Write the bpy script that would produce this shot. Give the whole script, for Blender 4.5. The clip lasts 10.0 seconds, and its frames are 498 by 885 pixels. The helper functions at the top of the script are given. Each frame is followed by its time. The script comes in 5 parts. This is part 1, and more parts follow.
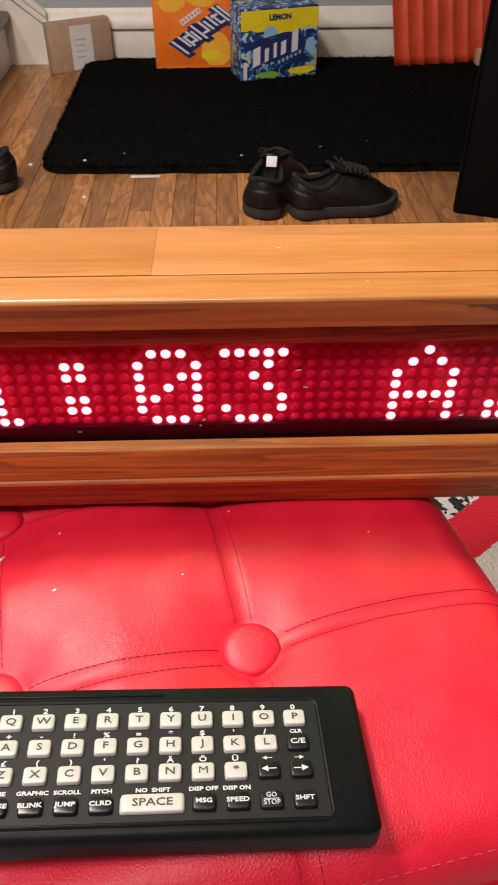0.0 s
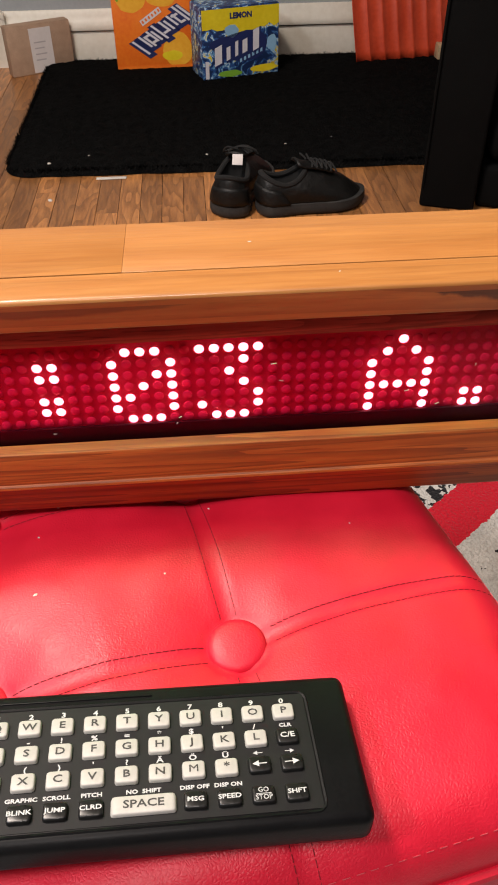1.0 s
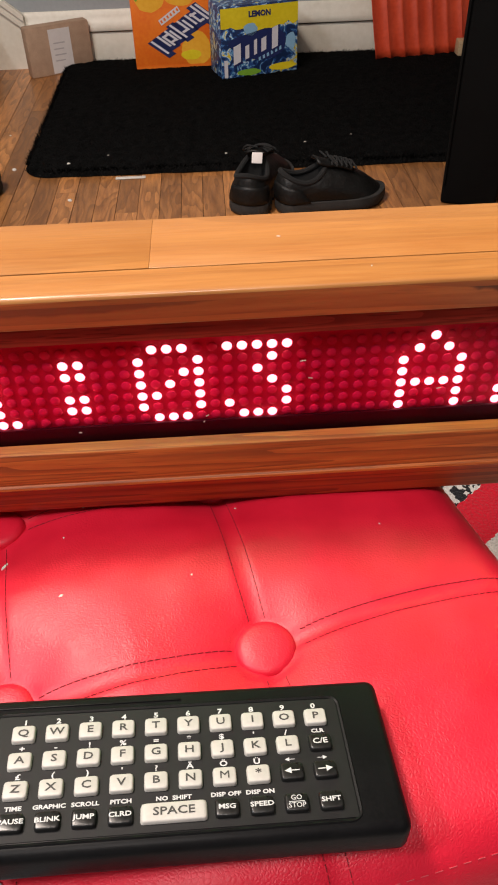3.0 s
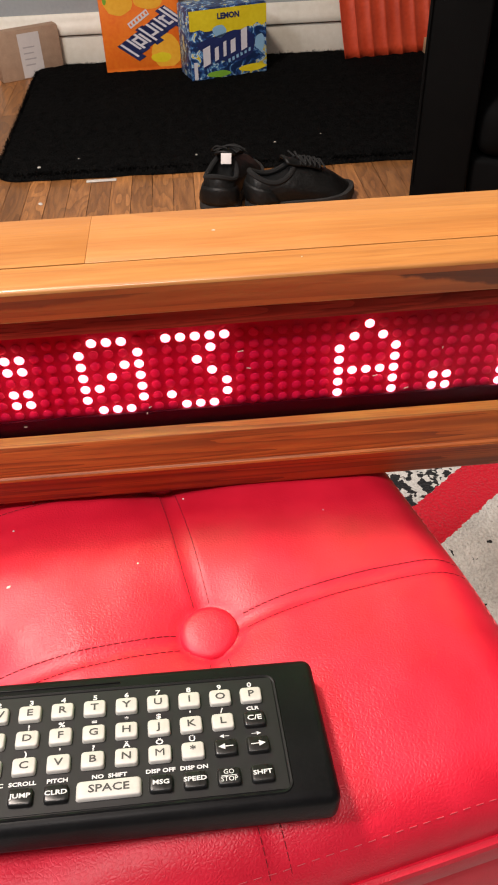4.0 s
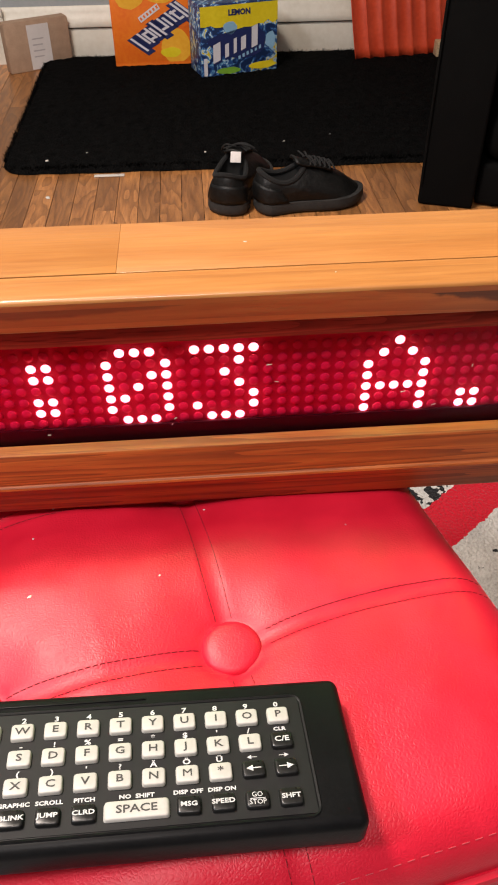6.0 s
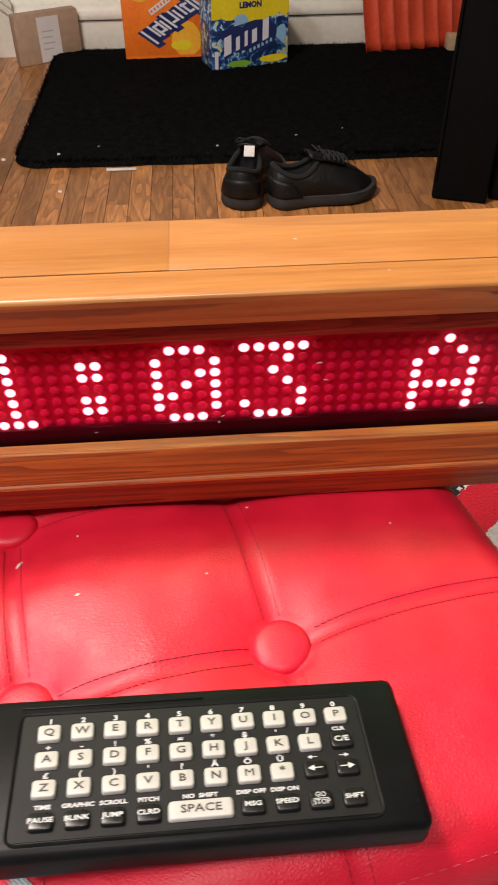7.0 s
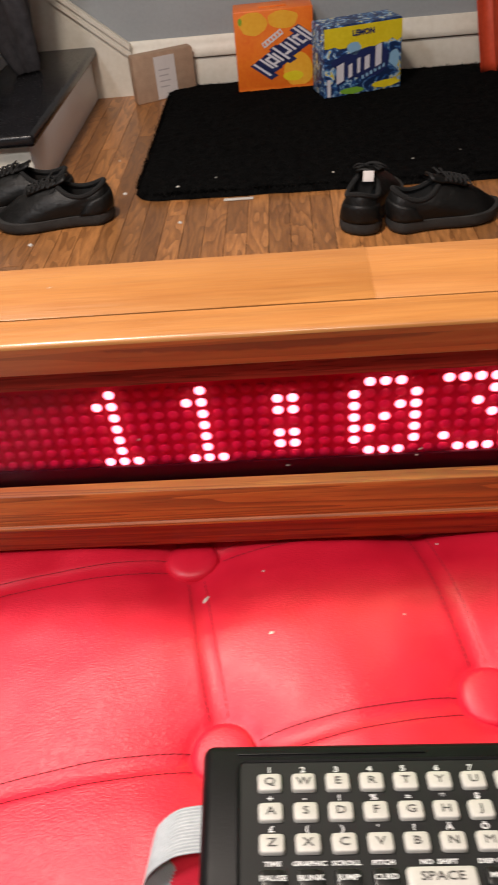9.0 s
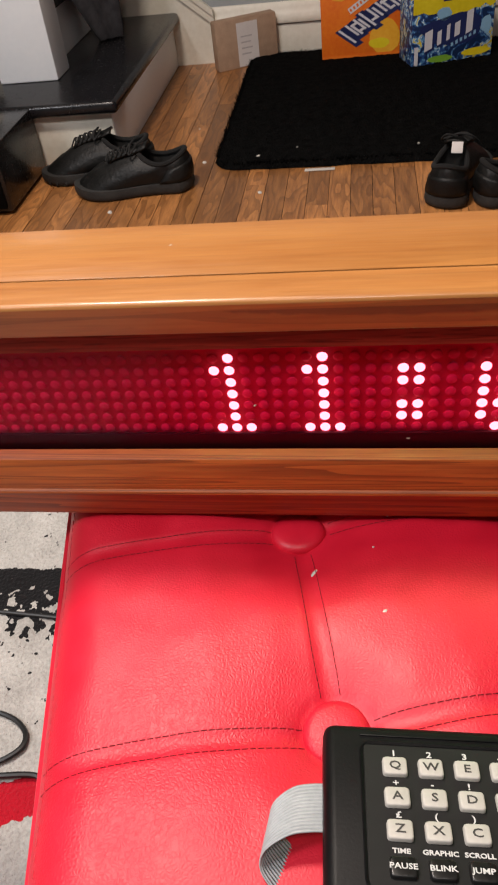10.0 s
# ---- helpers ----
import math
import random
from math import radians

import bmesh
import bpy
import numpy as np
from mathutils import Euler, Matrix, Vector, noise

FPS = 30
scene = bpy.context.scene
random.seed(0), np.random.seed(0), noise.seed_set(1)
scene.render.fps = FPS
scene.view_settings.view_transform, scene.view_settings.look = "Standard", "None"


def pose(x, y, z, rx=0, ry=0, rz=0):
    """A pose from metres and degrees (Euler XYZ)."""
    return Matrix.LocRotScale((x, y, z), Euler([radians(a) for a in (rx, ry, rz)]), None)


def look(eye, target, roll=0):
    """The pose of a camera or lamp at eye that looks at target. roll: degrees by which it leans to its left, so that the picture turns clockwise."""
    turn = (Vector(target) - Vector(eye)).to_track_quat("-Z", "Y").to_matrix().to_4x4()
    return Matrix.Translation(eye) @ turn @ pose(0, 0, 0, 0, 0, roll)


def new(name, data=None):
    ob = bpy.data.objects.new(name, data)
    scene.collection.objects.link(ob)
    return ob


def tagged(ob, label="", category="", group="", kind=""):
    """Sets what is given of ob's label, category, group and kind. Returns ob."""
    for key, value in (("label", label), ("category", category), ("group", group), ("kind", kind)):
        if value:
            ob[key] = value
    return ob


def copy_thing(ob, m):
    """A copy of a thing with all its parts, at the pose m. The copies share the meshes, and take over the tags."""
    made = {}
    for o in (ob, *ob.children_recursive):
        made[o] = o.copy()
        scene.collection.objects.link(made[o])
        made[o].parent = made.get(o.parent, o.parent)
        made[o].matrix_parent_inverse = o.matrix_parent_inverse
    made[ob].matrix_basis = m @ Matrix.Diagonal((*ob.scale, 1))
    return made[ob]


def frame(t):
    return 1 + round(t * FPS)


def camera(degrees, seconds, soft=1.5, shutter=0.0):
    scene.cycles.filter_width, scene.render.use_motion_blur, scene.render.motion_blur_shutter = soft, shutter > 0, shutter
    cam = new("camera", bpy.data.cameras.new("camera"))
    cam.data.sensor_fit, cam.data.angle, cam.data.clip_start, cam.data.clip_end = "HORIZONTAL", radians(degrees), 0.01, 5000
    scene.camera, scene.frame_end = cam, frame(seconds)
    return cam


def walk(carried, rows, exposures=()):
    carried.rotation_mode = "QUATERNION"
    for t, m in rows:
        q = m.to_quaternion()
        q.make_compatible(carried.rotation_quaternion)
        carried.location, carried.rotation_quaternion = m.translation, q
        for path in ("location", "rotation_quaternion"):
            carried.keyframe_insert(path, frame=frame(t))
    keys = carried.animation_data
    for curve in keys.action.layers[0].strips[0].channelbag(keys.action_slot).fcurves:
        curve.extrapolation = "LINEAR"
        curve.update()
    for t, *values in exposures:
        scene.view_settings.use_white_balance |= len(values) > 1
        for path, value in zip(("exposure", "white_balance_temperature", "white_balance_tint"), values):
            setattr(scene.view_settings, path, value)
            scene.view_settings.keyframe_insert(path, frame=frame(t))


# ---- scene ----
cam = camera(35.8, 10.0, 1.9, 0.4)
PATH = [
    (0, (-0.046, -0.086, 0.786), (-0.007, 1.418, -0.532), -0.1),
    (0.5, (-0.043, -0.088, 0.785), (0.052, 1.411, -0.536), -0.5),
    (1, (-0.047, -0.086, 0.783), (0.054, 1.414, -0.536), -0.7),
    (1.5, (-0.05, -0.085, 0.781), (0.047, 1.418, -0.534), -0.9),
    (2, (-0.055, -0.082, 0.779), (0.018, 1.424, -0.536), -1.6),
    (2.2, (-0.056, -0.079, 0.78), (0.01, 1.423, -0.539), -1.8),
    (3.3, (-0.047, -0.082, 0.777), (0.009, 1.421, -0.541), -1.8),
    (3.5, (-0.038, -0.089, 0.779), (0.024, 1.417, -0.537), -2.0),
    (4, (-0.03, -0.093, 0.778), (0.064, 1.41, -0.538), -2.2),
    (4.5, (-0.034, -0.092, 0.782), (0.073, 1.408, -0.536), -2.1),
    (5, (-0.034, -0.092, 0.785), (0.074, 1.409, -0.533), -1.9),
    (5.2, (-0.036, -0.089, 0.786), (0.070, 1.409, -0.536), -1.7),
    (6.3, (-0.051, -0.083, 0.781), (0.053, 1.411, -0.545), -0.4),
    (6.5, (-0.056, -0.084, 0.78), (0.049, 1.407, -0.548), -0.6),
    (7, (-0.069, -0.079, 0.784), (0.029, 1.406, -0.551), -0.5),
    (7.2, (-0.080, -0.079, 0.788), (-0.001, 1.404, -0.552), -1.0),
    (7.5, (-0.064, -0.091, 0.793), (0.051, 1.394, -0.542), -0.5),
    (7.7, (-0.045, -0.095, 0.788), (0.128, 1.384, -0.548), 0.0),
    (8, (-0.035, -0.093, 0.782), (0.158, 1.387, -0.55), -0.6),
    (8.2, (-0.043, -0.086, 0.781), (0.108, 1.404, -0.545), -1.9),
    (8.5, (-0.075, -0.072, 0.781), (-0.057, 1.449, -0.516), -4.4),
    (8.7, (-0.096, -0.064, 0.781), (-0.157, 1.465, -0.508), -5.5),
    (9, (-0.121, -0.064, 0.78), (-0.264, 1.469, -0.496), -6.2),
    (9.5, (-0.155, -0.062, 0.776), (-0.416, 1.46, -0.495), -7.5),
    (10, (-0.152, -0.058, 0.771), (-0.446, 1.425, -0.539), -7.6),
]
walk(cam, [(t, look(eye, target, roll)) for t, eye, target, roll in PATH],
     [(0.0, 0.0), (2.0, -0.08), (3.5, -0.02), (4.0, 0.17), (4.5, 0.05), (5.2, 0.05), (6.5, 0.15), (7.0, 0.02), (8.0, 0.22), (8.5, -0.1), (9.0, -0.08), (10.0, -0.37)])

# ---- world and lights ----
world = bpy.data.worlds.new("world")
scene.world = world
world.use_nodes = True
world.node_tree.nodes["Background"].inputs[0].default_value = (0.5, 0.55, 0.6, 1)
world.node_tree.nodes["Background"].inputs[1].default_value = 0.1


def disc_lamp(name, eye, target, size, watts, colour):
    data = bpy.data.lights.new(name, "AREA")
    data.shape, data.size, data.energy, data.color = "DISK", size, watts, colour
    ob = new(name, data)
    ob.matrix_world = look(eye, target)
    return ob


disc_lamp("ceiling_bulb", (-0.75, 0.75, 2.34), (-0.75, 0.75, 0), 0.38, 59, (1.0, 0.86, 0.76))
# two unseen fill lamps added to brighten the near leather, front faces and stairs
disc_lamp("fill_bulb_rear", (-0.15, -0.60, 2.34), (-0.15, -0.60, 0), 0.36, 17, (1.0, 0.90, 0.86))
disc_lamp("fill_bulb_left", (-1.60, -0.40, 2.34), (-1.60, -0.40, 0), 0.36, 48, (0.94, 0.95, 1.0))


# ---- materials ----
def material(name, dark, light, rough=0.5, scale=20.0, stretch=(1, 1, 1), fine=None, bump=0.0, bump_scale=None,
             metal=0.0, coat=0.0, sheen=0.0, vary=0.0, contrast=(0.3, 0.7), spec=0.5, rough_vary=0.08, bump_kind="noise"):
    """Two colours mixed by coarse and fine noise, with relief and uneven gloss."""
    m = bpy.data.materials.new(name)
    m.use_nodes = True
    nt = m.node_tree
    n, k = nt.nodes, nt.links
    b = n["Principled BSDF"]
    co = n.new("ShaderNodeTexCoord")
    mp = n.new("ShaderNodeMapping")
    mp.inputs["Scale"].default_value = stretch
    k.new(co.outputs["Object"], mp.inputs["Vector"])
    a = n.new("ShaderNodeTexNoise")
    a.inputs["Scale"].default_value, a.inputs["Detail"].default_value = scale, 5
    k.new(mp.outputs[0], a.inputs["Vector"])
    f = n.new("ShaderNodeTexNoise")
    f.inputs["Scale"].default_value, f.inputs["Detail"].default_value = fine or scale * 7, 3
    k.new(mp.outputs[0], f.inputs["Vector"])
    add = n.new("ShaderNodeMix")
    add.inputs["Factor"].default_value = 0.4
    k.new(a.outputs[0], add.inputs["A"])
    k.new(f.outputs[0], add.inputs["B"])
    ramp = n.new("ShaderNodeMapRange")
    ramp.inputs["From Min"].default_value, ramp.inputs["From Max"].default_value = contrast
    k.new(add.outputs[0], ramp.inputs["Value"])
    mix = n.new("ShaderNodeMix")
    mix.data_type = "RGBA"
    mix.inputs["A"].default_value, mix.inputs["B"].default_value = (*dark, 1), (*light, 1)
    k.new(ramp.outputs[0], mix.inputs["Factor"])
    last = mix.outputs["Result"]
    if vary:
        info = n.new("ShaderNodeObjectInfo")
        span = n.new("ShaderNodeMapRange")
        span.inputs["To Min"].default_value, span.inputs["To Max"].default_value = 1 - vary, 1 + vary
        k.new(info.outputs["Random"], span.inputs["Value"])
        hsv = n.new("ShaderNodeHueSaturation")
        k.new(span.outputs[0], hsv.inputs["Value"])
        k.new(last, hsv.inputs["Color"])
        last = hsv.outputs[0]
    k.new(last, b.inputs["Base Color"])
    gloss = n.new("ShaderNodeMapRange")
    gloss.inputs["To Min"].default_value, gloss.inputs["To Max"].default_value = max(0.02, rough - rough_vary), min(1, rough + rough_vary)
    k.new(f.outputs[0], gloss.inputs["Value"])
    k.new(gloss.outputs[0], b.inputs["Roughness"])
    b.inputs["Metallic"].default_value = metal
    b.inputs["Coat Weight"].default_value, b.inputs["Coat Roughness"].default_value = coat, 0.15
    b.inputs["Sheen Weight"].default_value = sheen
    b.inputs["Specular IOR Level"].default_value = spec
    if bump:
        bp = n.new("ShaderNodeBump")
        bp.inputs["Strength"].default_value, bp.inputs["Distance"].default_value = 1.0, bump
        if bump_kind == "voronoi":
            t = n.new("ShaderNodeTexVoronoi")
            t.feature = "DISTANCE_TO_EDGE"
        else:
            t = n.new("ShaderNodeTexNoise")
        t.inputs["Scale"].default_value = bump_scale or scale * 5
        k.new(mp.outputs[0], t.inputs["Vector"])
        k.new(t.outputs[0], bp.inputs["Height"])
        k.new(bp.outputs[0], b.inputs["Normal"])
    return m


def leather(name, dark, light):
    """Grained upholstery leather: fine cells, broad wrinkles and rubbed patches."""
    m = material(name, dark, light, rough=0.45, scale=9, fine=60, contrast=(0.35, 0.65), spec=0.44, rough_vary=0.06)
    n, k = m.node_tree.nodes, m.node_tree.links
    b = n["Principled BSDF"]
    co = n.new("ShaderNodeTexCoord")
    warp = n.new("ShaderNodeTexNoise")
    warp.inputs["Scale"].default_value = 140
    k.new(co.outputs["Object"], warp.inputs["Vector"])
    off = n.new("ShaderNodeVectorMath")
    off.operation = "MULTIPLY_ADD"
    off.inputs[1].default_value = (0.0035, 0.0035, 0.0035)
    k.new(warp.outputs["Color"], off.inputs[0])
    k.new(co.outputs["Object"], off.inputs[2])
    cells = n.new("ShaderNodeTexVoronoi")
    cells.feature = "DISTANCE_TO_EDGE"
    cells.inputs["Scale"].default_value = 560
    k.new(off.outputs[0], cells.inputs["Vector"])
    lim = n.new("ShaderNodeMapRange")
    lim.inputs["From Max"].default_value = 0.35
    k.new(cells.outputs[0], lim.inputs["Value"])
    big = n.new("ShaderNodeTexNoise")
    big.inputs["Scale"].default_value, big.inputs["Detail"].default_value = 26, 2
    k.new(co.outputs["Object"], big.inputs["Vector"])
    patch = n.new("ShaderNodeTexNoise")
    patch.inputs["Scale"].default_value = 7
    k.new(co.outputs["Object"], patch.inputs["Vector"])
    span = n.new("ShaderNodeMapRange")
    span.inputs["From Min"].default_value, span.inputs["From Max"].default_value = 0.4, 0.65
    span.inputs["To Min"].default_value, span.inputs["To Max"].default_value = 0.12, 0.75
    k.new(patch.outputs[0], span.inputs["Value"])
    b1 = n.new("ShaderNodeBump")
    b1.inputs["Distance"].default_value = 0.00014
    k.new(span.outputs[0], b1.inputs["Strength"])
    k.new(lim.outputs[0], b1.inputs["Height"])
    b2 = n.new("ShaderNodeBump")
    b2.inputs["Distance"].default_value, b2.inputs["Strength"].default_value = 0.0010, 0.22
    k.new(big.outputs[0], b2.inputs["Height"])
    k.new(b1.outputs[0], b2.inputs["Normal"])
    k.new(b2.outputs[0], b.inputs["Normal"])
    return m


def grained_wood(name, dark, light, along="x", fine=90.0, rough=0.33, coat=0.35, vary=0.0, pore=0.55, rings=(40.0, 0.03, 28.0, 0.5), ticks=0.5):
    """Sawn wood: long fibres, broad figure and dark pores along one axis."""
    s = {"x": (0.07, 1, 1), "y": (1, 0.11, 1), "z": (1, 1, 0.06)}[along]
    m = material(name, dark, light, rough=rough, scale=fine * 0.45, stretch=s, fine=fine * 5, coat=coat, vary=vary,
                 contrast=(0.33, 0.62), bump=0.00025, bump_scale=fine * 4)
    n, k = m.node_tree.nodes, m.node_tree.links
    b = n["Principled BSDF"]
    old = b.inputs["Base Color"].links[0].from_socket
    co = n.new("ShaderNodeTexCoord")
    mp = n.new("ShaderNodeMapping")
    mp.inputs["Scale"].default_value = tuple(0.5 * c if c < 1 else 1 for c in s)
    k.new(co.outputs["Object"], mp.inputs["Vector"])
    fig = n.new("ShaderNodeTexNoise")
    fig.inputs["Scale"].default_value, fig.inputs["Detail"].default_value, fig.inputs["Distortion"].default_value = fine * 2.4, 3, 0.9
    k.new(mp.outputs[0], fig.inputs["Vector"])
    cut = n.new("ShaderNodeMapRange")
    cut.inputs["From Min"].default_value, cut.inputs["From Max"].default_value = 0.60, 0.70
    cut.inputs["To Max"].default_value = pore
    k.new(fig.outputs[0], cut.inputs["Value"])
    mix = n.new("ShaderNodeMix")
    mix.data_type = "RGBA"
    mix.inputs["B"].default_value = (*[0.35 * c for c in dark], 1)
    k.new(cut.outputs[0], mix.inputs["Factor"])
    k.new(old, mix.inputs["A"])
    # growth rings as contour lines of a long soft noise, shifted from piece to piece, then short dark pores
    info, shift = n.new("ShaderNodeObjectInfo"), n.new("ShaderNodeVectorMath")
    shift.operation = "MULTIPLY_ADD"
    shift.inputs[1].default_value = (17, 23, 9)
    k.new(info.outputs["Random"], shift.inputs[0])
    k.new(co.outputs["Object"], shift.inputs[2])
    axis = "xyz".index(along)
    last = mix.outputs["Result"]

    def layer(scale, squeeze, detail):
        q, t = n.new("ShaderNodeMapping"), n.new("ShaderNodeTexNoise")
        q.inputs["Scale"].default_value = tuple(squeeze if i == axis else 1 for i in range(3))
        k.new(shift.outputs[0], q.inputs["Vector"])
        t.inputs["Scale"].default_value, t.inputs["Detail"].default_value = scale, detail
        k.new(q.outputs[0], t.inputs["Vector"])
        return t.outputs[0]

    def shade(value, lo, hi, strength, tone):
        r, x = n.new("ShaderNodeMapRange"), n.new("ShaderNodeMix")
        r.inputs["From Min"].default_value, r.inputs["From Max"].default_value, r.inputs["To Max"].default_value = lo, hi, strength
        k.new(value, r.inputs["Value"])
        x.data_type = "RGBA"
        x.inputs["B"].default_value = (*[tone * c for c in dark], 1)
        k.new(r.outputs[0], x.inputs["Factor"])
        k.new(last, x.inputs["A"])
        return x.outputs["Result"]

    times, wave = n.new("ShaderNodeMath"), n.new("ShaderNodeMath")
    times.operation, wave.operation = "MULTIPLY", "FRACT"
    times.inputs[1].default_value = rings[2]
    k.new(layer(rings[0], rings[1], 1.5), times.inputs[0])
    k.new(times.outputs[0], wave.inputs[0])
    last = shade(wave.outputs[0], 0.35, 1.0, rings[3], 0.5)
    last = shade(layer(rings[0] * 24, rings[1] * 1.6, 1), 0.60, 0.68, ticks, 0.30)
    k.new(last, b.inputs["Base Color"])
    return m


def knotted(m, spots):
    """Adds dark heartwood lenses under the nose: (middle, half length, upper height, depth, strength)."""
    n, k = m.node_tree.nodes, m.node_tree.links
    b = n["Principled BSDF"]
    co, sep, wob = n.new("ShaderNodeTexCoord"), n.new("ShaderNodeSeparateXYZ"), n.new("ShaderNodeTexNoise")
    wob.inputs["Scale"].default_value, wob.inputs["Detail"].default_value = 90, 3
    k.new(co.outputs["Object"], sep.inputs[0])
    k.new(co.outputs["Object"], wob.inputs["Vector"])

    def calc(op, *args):
        q = n.new("ShaderNodeMath")
        q.operation = op
        for i, v in enumerate(args):
            if isinstance(v, (int, float)):
                q.inputs[i].default_value = v
            else:
                k.new(v, q.inputs[i])
        return q.outputs[0]

    x, z = sep.outputs[0], sep.outputs[2]
    jit = calc("MULTIPLY_ADD", wob.outputs[0], 0.010, -0.005)
    for xc, half, z0, depth, strength in spots:
        q = calc("MULTIPLY_ADD", calc("ADD", x, calc("MULTIPLY", jit, 2.0)), 1 / half, -xc / half)
        low = calc("MULTIPLY_ADD", calc("MULTIPLY", q, q), depth, z0 - depth)
        soft = n.new("ShaderNodeMapRange")
        soft.inputs["From Min"].default_value, soft.inputs["From Max"].default_value = -0.0004, 0.0012
        soft.inputs["To Max"].default_value = strength
        k.new(calc("SUBTRACT", calc("ADD", z, calc("MULTIPLY", jit, 0.4)), low), soft.inputs["Value"])
        mask = calc("MULTIPLY", soft.outputs[0], calc("LESS_THAN", z, 0.5945))
        old = b.inputs["Base Color"].links[0].from_socket
        mx = n.new("ShaderNodeMix")
        mx.data_type = "RGBA"
        mx.inputs["B"].default_value = (0.055, 0.016, 0.006, 1)
        k.new(mask, mx.inputs["Factor"])
        k.new(old, mx.inputs["A"])
        k.new(mx.outputs["Result"], b.inputs["Base Color"])
    return m


def plain(name, colour, rough=0.5, metal=0.0):
    return material(name, [0.9 * c for c in colour], colour, rough=rough, scale=60, metal=metal)


M = {}
M["wall"] = material("grey wall paint", (0.30, 0.325, 0.34), (0.36, 0.385, 0.40), 0.6, 3, fine=90, bump=0.0004, bump_scale=220)
M["white_paint"] = material("cream white paint", (0.66, 0.62, 0.52), (0.80, 0.77, 0.68), 0.45, 8, fine=60, bump=0.0003, bump_scale=80)
# risers and newel: cool light on them is put into this bluer, brighter white
M["cool_lit_paint"] = material("white paint tinted for cool light", (0.82, 0.86, 0.90), (0.88, 0.91, 0.94), 0.5, 9, fine=70, bump=0.0003, bump_scale=80)
M["tread"] = material("black gloss paint", (0.006, 0.006, 0.007), (0.014, 0.014, 0.016), 0.25, 15, fine=120, spec=0.3, coat=0.06, bump=0.0003, bump_scale=60)
M["ceiling"] = material("ceiling paint", (0.72, 0.70, 0.66), (0.8, 0.78, 0.74), 0.8, 5, bump=0.0005, bump_scale=90)
M["plank"] = grained_wood("oak floor strip", (0.21, 0.080, 0.024), (0.50, 0.220, 0.070), "y", 34, rough=0.40, coat=0.15, vary=0.38, pore=0.22, rings=(19.0, 0.20, 8.0, 0.55), ticks=0.25)
M["subfloor"] = plain("dark floor joint", (0.03, 0.015, 0.008), 0.8)
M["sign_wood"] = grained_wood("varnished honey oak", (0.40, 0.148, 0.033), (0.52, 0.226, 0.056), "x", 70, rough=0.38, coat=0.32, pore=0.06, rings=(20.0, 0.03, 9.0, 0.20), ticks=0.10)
# darker, redder oak: front shade and leather bounce put into colour, plus stain
M["sign_trim"] = grained_wood("varnished oak moulding, shaded red", (0.31, 0.060, 0.008), (0.54, 0.142, 0.021), "x", 70, rough=0.52, coat=0.04, pore=0.12, rings=(62.0, 0.010, 18.0, 0.74), ticks=0.45)
# same oak as sign_wood, coloured darker for the shade on its upright face
M["sign_face_shaded"] = knotted(grained_wood("varnished oak in shade, with heartwood", (0.29, 0.070, 0.012), (0.44, 0.140, 0.027), "x", 60, rough=0.45, coat=0.10, pore=0.08, rings=(30.0, 0.05, 10.0, 0.42), ticks=0.15), ((0.185, 0.122, 0.5945, 0.015, 0.8), (-0.135, 0.085, 0.5945, 0.005, 0.5), (-0.40, 0.07, 0.5945, 0.008, 0.7)))
M["gap_fill"] = plain("dark joint fill", (0.03, 0.010, 0.005), 0.9)
# shade under the moulding and the diodes' red glow are in this colour
M["lip"] = grained_wood("shaded red inner lip", (0.20, 0.020, 0.012), (0.32, 0.042, 0.022), "x", 90, rough=0.6, coat=0.0)
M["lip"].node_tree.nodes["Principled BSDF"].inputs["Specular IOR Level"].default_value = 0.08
M["bar_wood"] = grained_wood("golden oak", (0.32, 0.14, 0.02), (0.62, 0.33, 0.07), "y", 60)
M["block_wood"] = grained_wood("pale pine", (0.45, 0.30, 0.16), (0.62, 0.46, 0.28), "x", 60, coat=0.0, rough=0.6)
M["leather"] = leather("red leather", (0.54, 0.006, 0.024), (0.68, 0.011, 0.037))
M["thread"] = plain("dark red thread", (0.16, 0.006, 0.010), 0.8)
M["thread_pale"] = plain("pale red thread", (0.62, 0.10, 0.12), 0.7)
M["black_plastic"] = material("black moulded plastic", (0.003, 0.003, 0.0034), (0.007, 0.007, 0.0075), 0.42, 40, fine=500, bump=0.00005, bump_scale=900, spec=0.13)
M["bezel"] = material("matt black overlay", (0.004, 0.004, 0.0045), (0.009, 0.009, 0.009), 0.55, 30, fine=400, spec=0.3)
M["key_white"] = material("ivory key plastic", (0.43, 0.41, 0.375), (0.52, 0.495, 0.455), 0.45, 90, fine=600)
M["key_black"] = material("black key plastic", (0.006, 0.006, 0.006), (0.014, 0.014, 0.014), 0.3, 90)
M["print_white"] = plain("white print", (0.62, 0.62, 0.61), 0.6)
M["print_dark"] = plain("grey print", (0.04, 0.037, 0.034), 0.6)
M["ribbon"] = material("grey ribbon cable", (0.28, 0.30, 0.31), (0.40, 0.42, 0.43), 0.4, 60)
M["black_rug"] = material("black shag pile", (0.0012, 0.0012, 0.0013), (0.0075, 0.0074, 0.0073), 0.95, 45, fine=330, bump=0.006, bump_scale=160, spec=0.02)
M["cardboard"] = material("brown cardboard", (0.32, 0.21, 0.14), (0.45, 0.31, 0.21), 0.85, 40, fine=300)
M["paper"] = plain("white paper label", (0.68, 0.64, 0.62), 0.7)
M["lint"] = plain("white lint", (0.58, 0.55, 0.50), 0.9)
